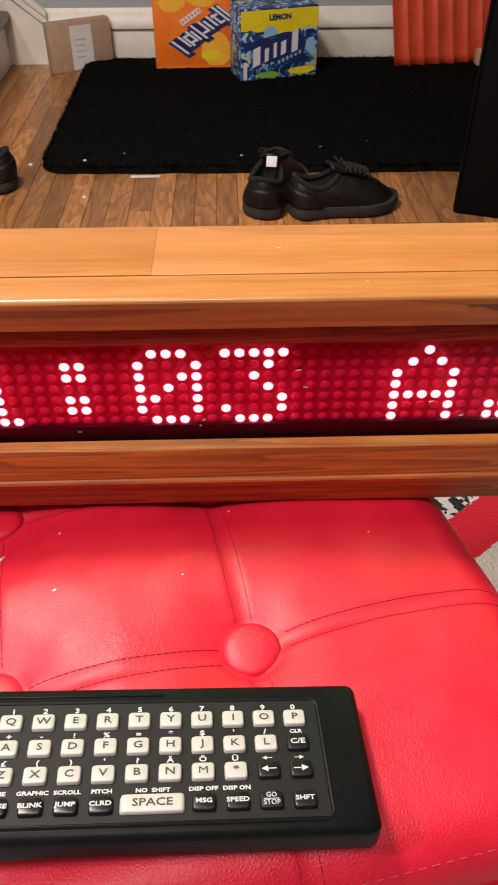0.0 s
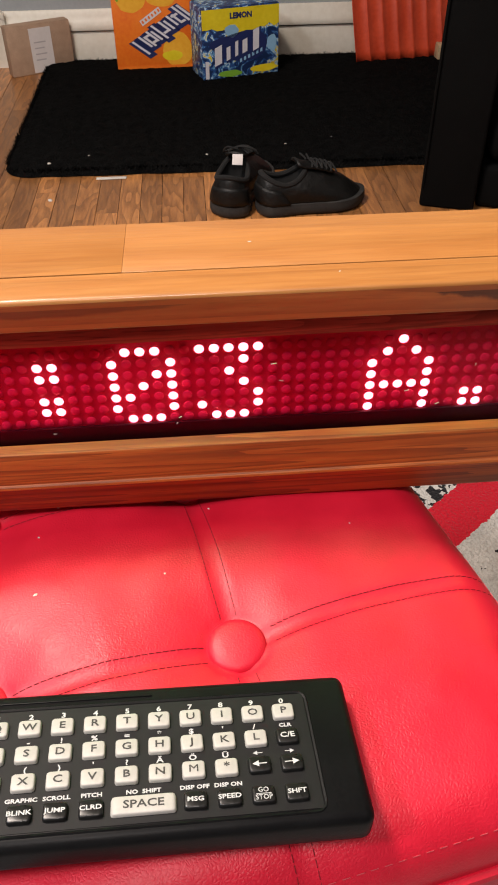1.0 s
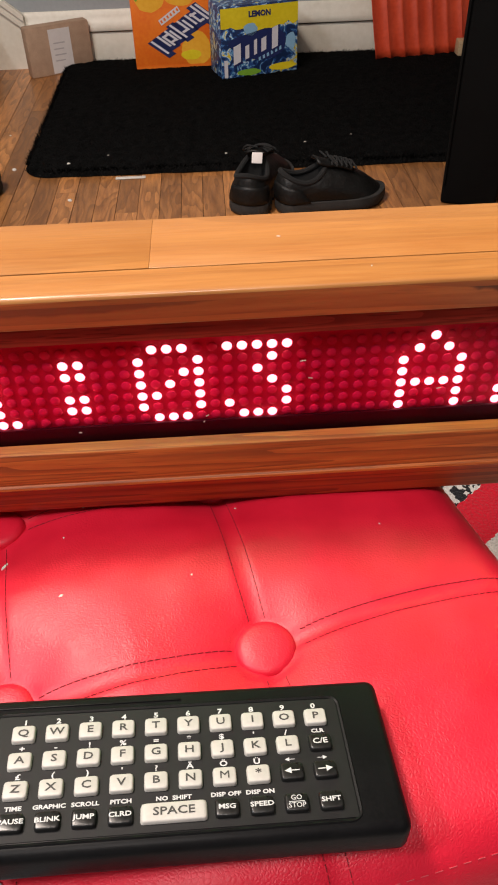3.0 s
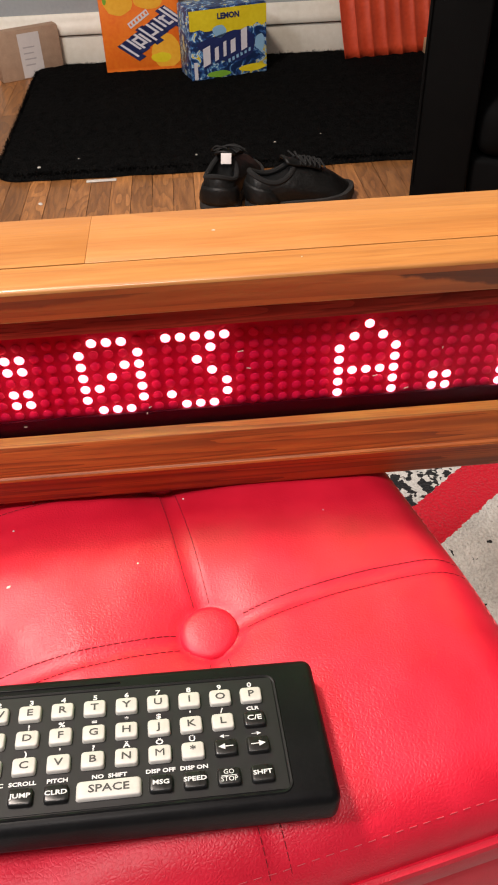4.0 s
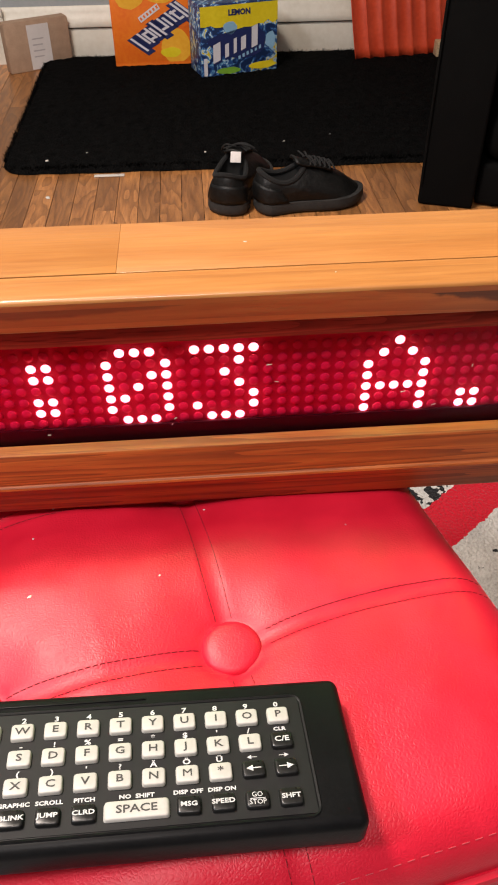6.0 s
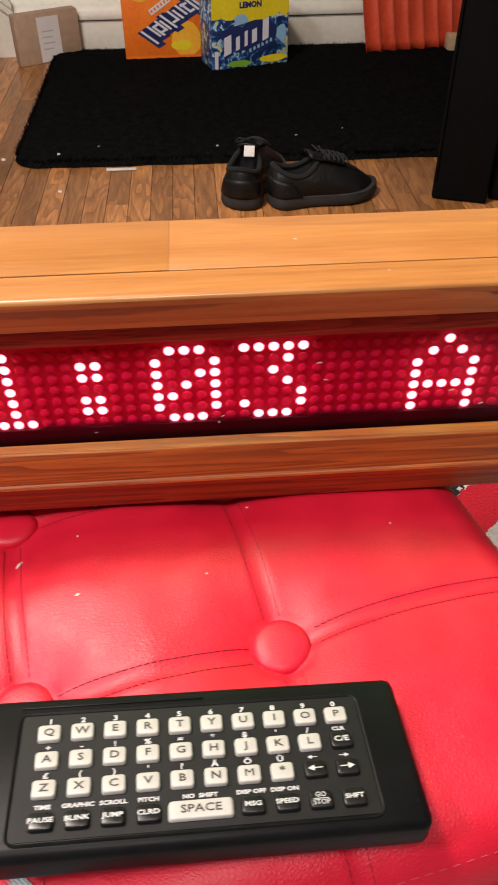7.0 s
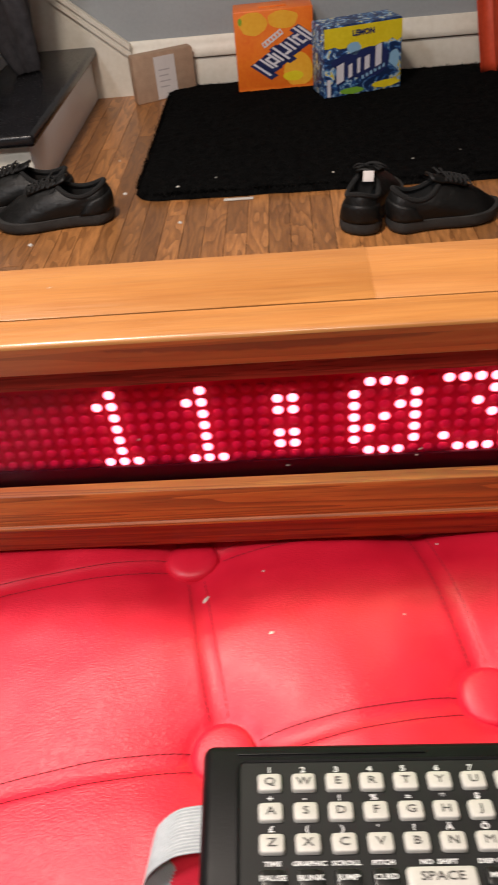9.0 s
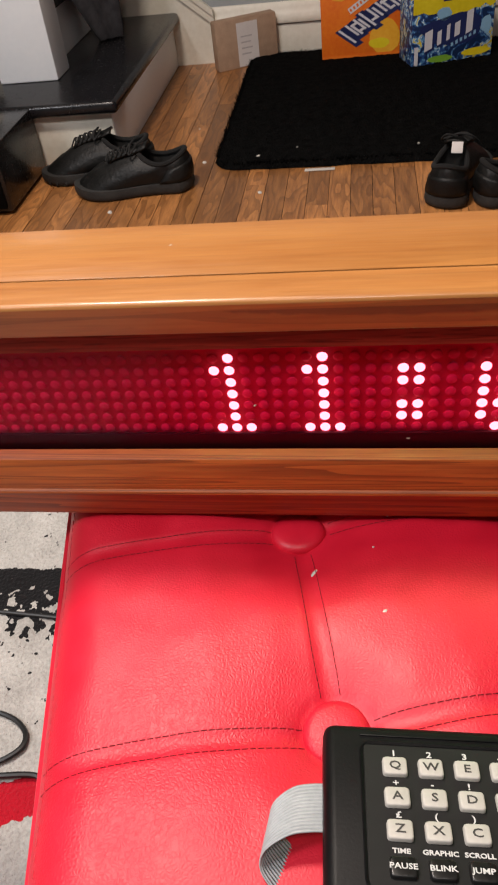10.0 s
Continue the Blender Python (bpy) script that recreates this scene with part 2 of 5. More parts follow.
M["orange_sheet"] = material("orange red pleated sheet", (0.50, 0.045, 0.015), (0.72, 0.09, 0.035), 0.4, 12, fine=80)
M["shoe"] = material("black shoe leather", (0.002, 0.002, 0.002), (0.009, 0.009, 0.0085), 0.50, 25, fine=240, bump=0.0012, bump_scale=110, spec=0.28)
M["sole"] = material("worn black rubber", (0.006, 0.006, 0.006), (0.03, 0.029, 0.027), 0.75, 30, fine=200, bump=0.0006, bump_scale=120)
M["lace"] = plain("black lace", (0.01, 0.01, 0.01), 0.9)
M["lining"] = plain("black lining", (0.006, 0.006, 0.006), 0.95)
M["sofa"] = material("black upholstery", (0.0010, 0.0010, 0.0011), (0.0026, 0.0026, 0.0026), 0.85, 8, fine=400, bump=0.0006, bump_scale=600, spec=0.12)
M["pillow"] = material("red shaggy plush", (0.55, 0.010, 0.022), (0.78, 0.03, 0.05), 0.9, 30, fine=200, sheen=0.2)
M["garment"] = material("charcoal knit", (0.025, 0.025, 0.030), (0.080, 0.078, 0.088), 0.95, 40, fine=400, bump=0.001, bump_scale=300)
M["cable"] = plain("black cable", (0.008, 0.008, 0.008), 0.45)
M["cabinet"] = material("black lacquer", (0.006, 0.006, 0.007), (0.012, 0.012, 0.013), 0.25, 12, fine=100)
M["steel"] = plain("brushed steel edge", (0.35, 0.36, 0.38), 0.35, 1.0)
M["led_board"] = material("dark circuit board", (0.43, 0.080, 0.115), (0.52, 0.11, 0.145), 0.6, 60)
M["led_off"] = material("clear red diode", (0.56, 0.20, 0.25), (0.66, 0.25, 0.31), 0.35, 90)
M["box_orange"] = material("orange carton print", (0.80, 0.13, 0.012), (0.90, 0.24, 0.02), 0.4, 14, fine=90)
M["box_amber"] = material("amber carton print", (0.82, 0.36, 0.02), (0.92, 0.50, 0.05), 0.4, 14, fine=90)
M["box_navy"] = plain("navy carton print", (0.02, 0.03, 0.12), 0.4)
M["box_pale"] = plain("pale carton print", (0.72, 0.70, 0.74), 0.4)
M["box_yellow"] = material("yellow carton print", (0.72, 0.55, 0.01), (0.85, 0.68, 0.03), 0.4, 14)
M["box_green"] = plain("green carton print", (0.20, 0.42, 0.04), 0.4)
M["box_sky"] = plain("sky blue carton print", (0.28, 0.50, 0.70), 0.4)


def splash(name):
    """Blue carton print broken into navy, sky, white and yellow splashes."""
    m = bpy.data.materials.new(name)
    m.use_nodes = True
    n, k = m.node_tree.nodes, m.node_tree.links
    b = n["Principled BSDF"]
    co = n.new("ShaderNodeTexCoord")
    v = n.new("ShaderNodeTexNoise")
    v.inputs["Scale"].default_value, v.inputs["Detail"].default_value, v.inputs["Distortion"].default_value = 38, 3, 1.4
    k.new(co.outputs["Object"], v.inputs["Vector"])
    r = n.new("ShaderNodeValToRGB")
    r.color_ramp.interpolation = "CONSTANT"
    stops = [(0.0, (0.012, 0.03, 0.10)), (0.46, (0.025, 0.08, 0.26)), (0.53, (0.12, 0.30, 0.52)), (0.58, (0.50, 0.64, 0.74)), (0.64, (0.72, 0.56, 0.03))]
    while len(r.color_ramp.elements) < len(stops):
        r.color_ramp.elements.new(0.5)
    for e, (p, c) in zip(r.color_ramp.elements, stops):
        e.position, e.color = p, (*c, 1)
    k.new(v.outputs[0], r.inputs[0])
    k.new(r.outputs[0], b.inputs["Base Color"])
    b.inputs["Roughness"].default_value = 0.4
    return m


M["box_splash"] = splash("blue splash carton print")

lit = bpy.data.materials.new("lit red diode")
lit.use_nodes = True
lit.node_tree.nodes["Principled BSDF"].inputs["Base Color"].default_value = (0.6, 0.2, 0.2, 1)
lit.node_tree.nodes["Principled BSDF"].inputs["Emission Color"].default_value = (0.36, 1.0, 0.30, 1)
lit.node_tree.nodes["Principled BSDF"].inputs["Emission Strength"].default_value = 28
M["led_on"] = lit

bulb_glow = bpy.data.materials.new("glowing lamp glass")
bulb_glow.use_nodes = True
bulb_glow.node_tree.nodes["Principled BSDF"].inputs["Emission Color"].default_value = (1.0, 0.86, 0.70, 1)
bulb_glow.node_tree.nodes["Principled BSDF"].inputs["Emission Strength"].default_value = 2.0
M["lamp_glass"] = bulb_glow

pane = bpy.data.materials.new("red acrylic")
pane.use_nodes = True
pn, pk = pane.node_tree.nodes, pane.node_tree.links
pn.remove(pn["Principled BSDF"])
p_clear, p_gloss, p_mix = pn.new("ShaderNodeBsdfTransparent"), pn.new("ShaderNodeBsdfGlossy"), pn.new("ShaderNodeMixShader")
p_clear.inputs["Color"].default_value = (0.97, 0.20, 0.45, 1)
p_gloss.inputs["Roughness"].default_value = 0.28
p_fres = pn.new("ShaderNodeFresnel")
p_fres.inputs["IOR"].default_value = 1.22
pk.new(p_fres.outputs[0], p_mix.inputs[0])
pk.new(p_clear.outputs[0], p_mix.inputs[1])
pk.new(p_gloss.outputs[0], p_mix.inputs[2])
pk.new(p_mix.outputs[0], pn["Material Output"].inputs["Surface"])
M["pane"] = pane


def area_rug_material():
    """Grey-white pile with black mottled patches and two red stripes, in the rug's own metres."""
    m = material("patterned rug pile", (0.30, 0.29, 0.27), (0.60, 0.585, 0.55), 0.95, 14, fine=260, sheen=0.1, bump=0.004, bump_scale=240, spec=0.1)
    n, k = m.node_tree.nodes, m.node_tree.links
    b = n["Principled BSDF"]
    old = b.inputs["Base Color"].links[0].from_socket
    co = n.new("ShaderNodeTexCoord")
    wob = n.new("ShaderNodeTexNoise")
    wob.inputs["Scale"].default_value = 120
    k.new(co.outputs["Object"], wob.inputs["Vector"])
    sep = n.new("ShaderNodeSeparateXYZ")
    k.new(co.outputs["Object"], sep.inputs[0])

    def math_node(op, a, c, d=None):
        q = n.new("ShaderNodeMath")
        q.operation = op
        for i, v in enumerate((a, c, d)):
            if v is None:
                continue
            if isinstance(v, (int, float)):
                q.inputs[i].default_value = v
            else:
                k.new(v, q.inputs[i])
        return q.outputs[0]

    x, y = sep.outputs[0], sep.outputs[1]
    jit = math_node("MULTIPLY_ADD", wob.outputs[0], 0.012, -0.006)

    def stripe(slope, at, width, x_lo, x_hi):
        """1 inside a band y - slope*x in [at, at+width], for x_lo < x < x_hi."""
        d = math_node("ADD", math_node("MULTIPLY_ADD", x, -slope, y), jit)
        inside = math_node("MULTIPLY", math_node("GREATER_THAN", d, at), math_node("LESS_THAN", d, at + width))
        return math_node("MULTIPLY", inside, math_node("MULTIPLY", math_node("GREATER_THAN", x, x_lo), math_node("LESS_THAN", x, x_hi)))

    def over(base, mask, colour):
        mx = n.new("ShaderNodeMix")
        mx.data_type = "RGBA"
        k.new(mask, mx.inputs["Factor"])
        k.new(base, mx.inputs["A"])
        if isinstance(colour, tuple):
            mx.inputs["B"].default_value = (*colour, 1)
        else:
            k.new(colour, mx.inputs["B"])
        return mx.outputs["Result"]

    spots = n.new("ShaderNodeTexNoise")
    spots.inputs["Scale"].default_value, spots.inputs["Detail"].default_value = 70, 3
    k.new(co.outputs["Object"], spots.inputs["Vector"])
    # black mottling grows towards the upper side of each patch
    zone_r = math_node("MULTIPLY", math_node("GREATER_THAN", math_node("MULTIPLY_ADD", x, -0.9, y), 0.405), math_node("GREATER_THAN", x, 0.0))
    fade_l = math_node("MULTIPLY", math_node("MULTIPLY", math_node("LESS_THAN", math_node("ADD", y, jit), 0.552), math_node("LESS_THAN", x, -0.2)),
                       math_node("MULTIPLY_ADD", y, 8.0, -3.25))
    fade_s = math_node("MULTIPLY", math_node("GREATER_THAN", math_node("MULTIPLY_ADD", x, 1.3, y), 1.05), math_node("LESS_THAN", math_node("MULTIPLY_ADD", x, -0.8, y), 0.33))
    amount = math_node("MAXIMUM", math_node("MAXIMUM", math_node("MULTIPLY", zone_r, 0.50), fade_l), math_node("MULTIPLY", fade_s, 0.46))
    dots = math_node("LESS_THAN", spots.outputs[0], math_node("MULTIPLY_ADD", amount, 0.36, 0.315))
    col = over(old, dots, (0.012, 0.012, 0.013))
    red = math_node("MAXIMUM", stripe(0.80, 0.347, 0.086, 0.0, 0.9), stripe(0.40, 0.433, 0.045, -1.4, -0.2))
    col = over(col, red, (0.42, 0.008, 0.02))
    k.new(col, b.inputs["Base Color"])
    return m


M["area_rug"] = area_rug_material()


# ---- mesh helpers ----
def mesh_from(name, bm, mat, smooth=True, angle=40):
    me = bpy.data.meshes.new(name)
    bmesh.ops.recalc_face_normals(bm, faces=bm.faces)
    bm.to_mesh(me)
    bm.free()
    me.materials.append(mat)
    if smooth:
        me.shade_smooth()
        me.set_sharp_from_angle(angle=radians(angle))
    return me


def part(name, bm, mat, parent=None, label="", smooth=True, angle=40):
    ob = new(name, mesh_from(name, bm, mat, smooth, angle))
    if parent is not None:
        ob.parent = parent
    if label:
        ob["label"] = label
    return ob


def thing(name, label, category, at=(0, 0, 0), yaw=0.0, group="", kind=""):
    ob = new(name)
    ob.empty_display_size = 0.05
    ob.matrix_basis = pose(*at, 0, 0, yaw)
    return tagged(ob, label, category, group, kind)


def block(x0, x1, y0, y1, z0, z1, bevel=0.003, segs=2):
    """A box with rounded edges, between two corners."""
    bm = bmesh.new()
    bmesh.ops.create_cube(bm, size=1)
    bmesh.ops.scale(bm, vec=(x1 - x0, y1 - y0, z1 - z0), verts=bm.verts)
    bmesh.ops.translate(bm, vec=((x0 + x1) / 2, (y0 + y1) / 2, (z0 + z1) / 2), verts=bm.verts)
    if bevel:
        bmesh.ops.bevel(bm, geom=list(bm.edges), offset=min(bevel, 0.45 * min(x1 - x0, y1 - y0, z1 - z0)), segments=segs, profile=0.5, affect="EDGES")
    return bm


def grid_mesh(rows, closed_u=False, closed_v=False, caps=False):
    """Faces between rows of points; rows may close on themselves."""
    bm = bmesh.new()
    vs = [[bm.verts.new(p) for p in r] for r in rows]
    nu, nv = len(vs), len(vs[0])
    for i in range(nu if closed_u else nu - 1):
        for j in range(nv if closed_v else nv - 1):
            a, b, c, d = vs[i][j], vs[(i + 1) % nu][j], vs[(i + 1) % nu][(j + 1) % nv], vs[i][(j + 1) % nv]
            bm.faces.new((a, b, c, d))
    if caps:
        bm.faces.new(vs[0])
        bm.faces.new(vs[-1])
    return bm


def prism(profile, axis, a, b):
    """Extrudes a closed outline along an axis from a to b."""
    place = {"x": lambda p, s: (s, p[0], p[1]), "y": lambda p, s: (p[0], s, p[1]), "z": lambda p, s: (p[0], p[1], s)}[axis]
    return grid_mesh([[place(p, s) for p in profile] for s in (a, b)], closed_v=True, caps=True)


def lathe(profile, segs=24):
    """Turns (radius, height) pairs round z."""
    rows = [[(r * math.cos(t), r * math.sin(t), h) for t in [2 * math.pi * i / segs for i in range(segs)]] for r, h in profile]
    bm = grid_mesh(rows, closed_v=True, caps=True)
    return bm


def tube(points, radius, segs=8, closed=False):
    """A round cord along points, smoothed by Catmull-Rom."""
    pts = [Vector(p) for p in points]
    path = []
    cnt = len(pts)
    for i in range(cnt if closed else cnt - 1):
        p1, p2 = pts[i], pts[(i + 1) % cnt]
        p0 = pts[i - 1] if (closed or i > 0) else p1
        p3 = pts[(i + 2) % cnt] if (closed or i + 2 < cnt) else p2
        for s in range(8):
            t = s / 8
            path.append(0.5 * (2 * p1 + (p2 - p0) * t + (2 * p0 - 5 * p1 + 4 * p2 - p3) * t * t + (3 * p1 - p0 - 3 * p2 + p3) * t ** 3))
    if not closed:
        path.append(pts[-1])
    rows = []
    for i, p in enumerate(path):
        d = (path[(i + 1) % len(path)] - path[i - 1]) if closed else (path[min(i + 1, len(path) - 1)] - path[max(i - 1, 0)])
        d.normalize()
        side = d.cross(Vector((0, 0, 1)))
        if side.length < 0.01:
            side = Vector((1, 0, 0))
        side.normalize()
        up = side.cross(d)
        rows.append([p + radius * (math.cos(a) * side + math.sin(a) * up) for a in [2 * math.pi * j / segs for j in range(segs)]])
    return grid_mesh(rows, closed_u=closed, closed_v=True, caps=not closed)


def lettering(text, size, mat, parent, m, name="legend", bold=0.0):
    """Raised flat print in the built-in font, centred, lying in the local xy plane."""
    cu = bpy.data.curves.new(name, "FONT")
    cu.body, cu.size, cu.align_x, cu.align_y, cu.extrude, cu.offset, cu.resolution_u = text, size, "CENTER", "CENTER", 0.00008, bold, 2
    tmp = new(name, cu)
    me = bpy.data.meshes.new_from_object(tmp.evaluated_get(bpy.context.evaluated_depsgraph_get()))
    bpy.data.objects.remove(tmp)
    bpy.data.curves.remove(cu)
    me.materials.clear()
    me.materials.append(mat)
    ob = new(name, me)
    ob.parent = parent
    ob.matrix_basis = m
    return ob


# ---- room ----
WALL_Y, LEFT_X, RIGHT_X, REAR_Y, TOP = 2.876, -3.0, 2.4, -2.4, 2.4


def structure(name, bm, mat, label, category, smooth=True):
    return tagged(part(name, bm, mat, None, "", smooth), label, category, "", "structure")


structure("wall_north", block(LEFT_X - 0.12, RIGHT_X + 0.12, WALL_Y, WALL_Y + 0.12, 0, TOP, 0), M["wall"], "plain grey painted wall behind the black rug", "wall")
structure("wall_south", block(LEFT_X - 0.12, RIGHT_X + 0.12, REAR_Y - 0.12, REAR_Y, 0, TOP, 0), M["wall"], "plain grey painted wall closing the room", "wall")
structure("wall_west", block(LEFT_X - 0.12, LEFT_X, REAR_Y, WALL_Y, 0, TOP, 0), M["wall"], "plain grey painted wall beside the stairs", "wall")
structure("wall_east", block(RIGHT_X, RIGHT_X + 0.12, REAR_Y, WALL_Y, 0, TOP, 0), M["wall"], "plain grey painted wall closing the room", "wall")
structure("ceiling", block(LEFT_X - 0.12, RIGHT_X + 0.12, REAR_Y - 0.12, WALL_Y + 0.12, TOP, TOP + 0.1, 0), M["ceiling"], "plain off-white painted ceiling", "ceiling")
floor = structure("floor", block(LEFT_X - 0.12, RIGHT_X + 0.12, REAR_Y - 0.12, WALL_Y + 0.12, -0.12, -0.004, 0), M["subfloor"], "brown oak strip floor with dark joints", "floor")

# baseboard: a tall board with a rounded cap moulding above a groove
base = structure("baseboard", block(-0.80, RIGHT_X, WALL_Y - 0.014, WALL_Y - 0.001, 0, 0.104, 0.002), M["white_paint"], "tall cream painted wooden baseboard with moulded cap", "baseboard")
cap = [(WALL_Y - 0.001, 0.109), (WALL_Y - 0.024, 0.109), (WALL_Y - 0.026, 0.114), (WALL_Y - 0.025, 0.126), (WALL_Y - 0.019, 0.140), (WALL_Y - 0.012, 0.154), (WALL_Y - 0.010, 0.166), (WALL_Y - 0.006, 0.171), (WALL_Y - 0.001, 0.171)]
part("cap_moulding", prism(cap, "x", -0.70, RIGHT_X), M["white_paint"], base)
part("groove_strip", block(-0.78, RIGHT_X, WALL_Y - 0.008, WALL_Y - 0.001, 0.1045, 0.1088, 0), M["white_paint"], base)

# ---- stairs ----
TREAD, RISE, GOING, SX, SY = 0.172, 0.172, 0.245, -0.800, 1.962
stairs = thing("staircase", "painted staircase with black treads and white risers along the wall", "stairs", kind="structure")
LANDING, BACK_Y = 1.15, 2.270      # the lowest step runs on in front of the newel post; the others stand behind it
for i in range(5):
    x = SX - GOING * i
    z = RISE * i
    run, front, lip = (LANDING, SY, 0.028) if i == 0 else (GOING, BACK_Y, 0.004)
    part("riser", block(x - 0.02, x, front + 0.004, WALL_Y - 0.030, z + (0.0005 if i else 0), z + TREAD - 0.034, 0.001), M["cool_lit_paint"], stairs, "white painted riser")
    part("tread", block(x - run - 0.02, x + 0.026, front - lip, WALL_Y - 0.028, z + TREAD - 0.033, z + TREAD, 0.012 if i == 0 else 0.004, 3), M["tread"], stairs, "black gloss painted tread with rounded nosing")
    part("side_panel", block(x - run, x - 0.001, front, front + 0.02, TREAD + 0.0005 if i else 0, z + TREAD - 0.034, 0.001), M["white_paint"], stairs, "white painted stair side panel")
# skirt board that climbs along the wall
foot = -0.665
skirt = [(foot, 0.0), (foot, 0.172), (foot - 1.6, 0.172 + 1.6 * 0.80), (foot - 1.6, 0.0)]
part("skirt_board", prism(skirt, "y", WALL_Y - 0.026, WALL_Y - 0.003), M["white_paint"], stairs, "white painted skirt board rising with the stairs", smooth=False)
dx, dz = 1.6, 1.6 * 0.80
for lo, hi, depth in ((0.0, 0.020, 0.046), (0.020, 0.050, 0.038)):
    strip = [(foot + 0.012, 0.172 - hi), (foot + 0.012, 0.172 - lo), (foot - dx, 0.172 + dz - lo), (foot - dx, 0.172 + dz - hi)]
    part("rail_moulding", prism(strip, "y", WALL_Y - depth, WALL_Y - 0.026), M["white_paint"], stairs, smooth=False)
post = tagged(part("newel_post", block(-1.160, -0.988, 2.145, 2.26, TREAD + 0.0005, 1.15, 0.006), M["cool_lit_paint"]), "square white painted newel post standing on the tread", "newel post")
part("post_cap", block(-1.180, -0.968, 2.125, 2.28, 1.15, 1.19, 0.01), M["cool_lit_paint"], post)

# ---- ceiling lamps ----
lamp_one = thing("ceiling_lamp", "unseen round frosted glass ceiling lamp, switched on", "ceiling lamp", (-0.75, 0.75, TOP), group="ceiling lamps")
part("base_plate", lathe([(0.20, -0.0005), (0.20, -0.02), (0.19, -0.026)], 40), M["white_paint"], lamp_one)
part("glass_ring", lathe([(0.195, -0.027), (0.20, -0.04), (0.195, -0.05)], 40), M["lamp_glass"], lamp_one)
# made-up fittings for the two fill lamps, out of view
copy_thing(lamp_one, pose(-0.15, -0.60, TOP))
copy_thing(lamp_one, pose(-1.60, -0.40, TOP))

# ---- rugs ----
def soft_sheet(x0, x1, y0, y1, z, thick, nx, ny, rough, corner, edge=0.02, skew=0.0):
    """A pile rug: a lumpy sheet with rounded corners and thick soft edges."""
    cx, cy, hx, hy = (x0 + x1) / 2, (y0 + y1) / 2, (x1 - x0) / 2, (y1 - y0) / 2
    rows = []
    for i in range(nx + 1):
        r = []
        for j in range(ny + 1):
            u, v = 2 * i / nx - 1, 2 * j / ny - 1
            px, py = u * hx, v * hy
            qx, qy = abs(px) - (hx - corner), abs(py) - (hy - corner)
            if qx > 0 and qy > 0:
                big = max(qx, qy)
                ln = math.hypot(qx, qy)
                px = math.copysign(hx - corner + qx * big / ln, px)
                py = math.copysign(hy - corner + qy * big / ln, py)
            e = min(hx - abs(u * hx), hy - abs(v * hy))
            wob = noise.noise((px * 14, py * 14, 3.1))
            if e < edge:
                px += 0.006 * wob
                py += 0.006 * noise.noise((px * 17, py * 17, 9.7))
            h = thick * min(1.0, math.sqrt(max(0.0, e) / edge)) + rough * (0.6 * noise.noise((px * 45, py * 45, 0)) + 0.7 * noise.noise((px * 130, py * 130, 5))) * min(1, e / edge)
            r.append((cx + px, cy + py + skew * px, z + max(0.001, h)))
        rows.append(r)
    return grid_mesh(rows)


tagged(part("doormat_rug", soft_sheet(-0.535, 1.30, 1.858, 2.84, 0.001, 0.022, 230, 130, 0.006, 0.07, 0.02, -0.012), M["black_rug"]), "black shaggy rectangular rug with rounded corners and bits of lint", "rug")
def pile(rug, x0, x1, y0, y1, z, count, edge, length, mat, label, seed):
    """Loose tufts standing on a rug, thicker along its rim."""
    r = np.random.default_rng(seed)
    px, py = r.uniform(x0, x1, count), r.uniform(y0, y1, count)
    m = edge
    side = r.integers(0, 4, m)
    t = r.uniform(0, 1, m)
    ex = np.where(side == 0, x0, np.where(side == 1, x1, x0 + t * (x1 - x0))) + r.normal(0, 0.003, m)
    ey = np.where(side == 2, y0, np.where(side == 3, y1, y0 + t * (y1 - y0))) + r.normal(0, 0.003, m)
    inside = (np.minimum(ex - x0, x1 - ex) + np.minimum(ey - y0, y1 - ey)) > 0.045
    px, py = np.concatenate((px, ex[inside])), np.concatenate((py, ey[inside]))
    k = len(px)
    lean, ln = r.uniform(0, 2 * np.pi, k), length * r.uniform(0.6, 1.3, k)
    py = py - 0.012 * (px - (x0 + x1) / 2)
    base = np.stack((px, py, np.full(k, z - 0.004)), 1)
    tip = base + np.stack((np.cos(lean) * ln * 0.7, np.sin(lean) * ln * 0.7, ln * 0.75), 1)
    wide = np.stack((-np.sin(lean), np.cos(lean), np.zeros(k)), 1) * 0.0016
    verts = np.stack((base - wide, base + wide, tip), 1).reshape(-1, 3)
    me = bpy.data.meshes.new("shag")
    me.from_pydata(verts.tolist(), [], np.arange(3 * k).reshape(-1, 3).tolist())
    me.materials.append(mat)
    ob = new("shag", me)
    ob.parent = rug
    ob["label"], ob["kind"] = label, "stuff"


pile(bpy.data.objects["doormat_rug"], -0.527, 1.292, 1.866, 2.832, 0.019, 30000, 7000, 0.011, M["black_rug"], "loose black shag", 5)
tagged(part("area_rug", soft_sheet(-1.45, 1.35, -1.3, 0.98, 0.001, 0.012, 150, 130, 0.004, 0.03, 0.02), M["area_rug"]), "grey and white area rug with black mottling and red stripes", "rug")

# ---- red ottoman ----
OT_X, OT_Y, OT_YAW = -0.1096, 0.1848, 11.5
OU, OV0, OV1 = 0.2105, -0.181, 0.206
GU, GV, GC = 0.0637, 0.0610, -0.004      # button grid half spacings and its shift
ottoman = thing("ottoman", "square red leather ottoman with four covered buttons and stitched seams", "ottoman", (OT_X, OT_Y, 0), OT_YAW)


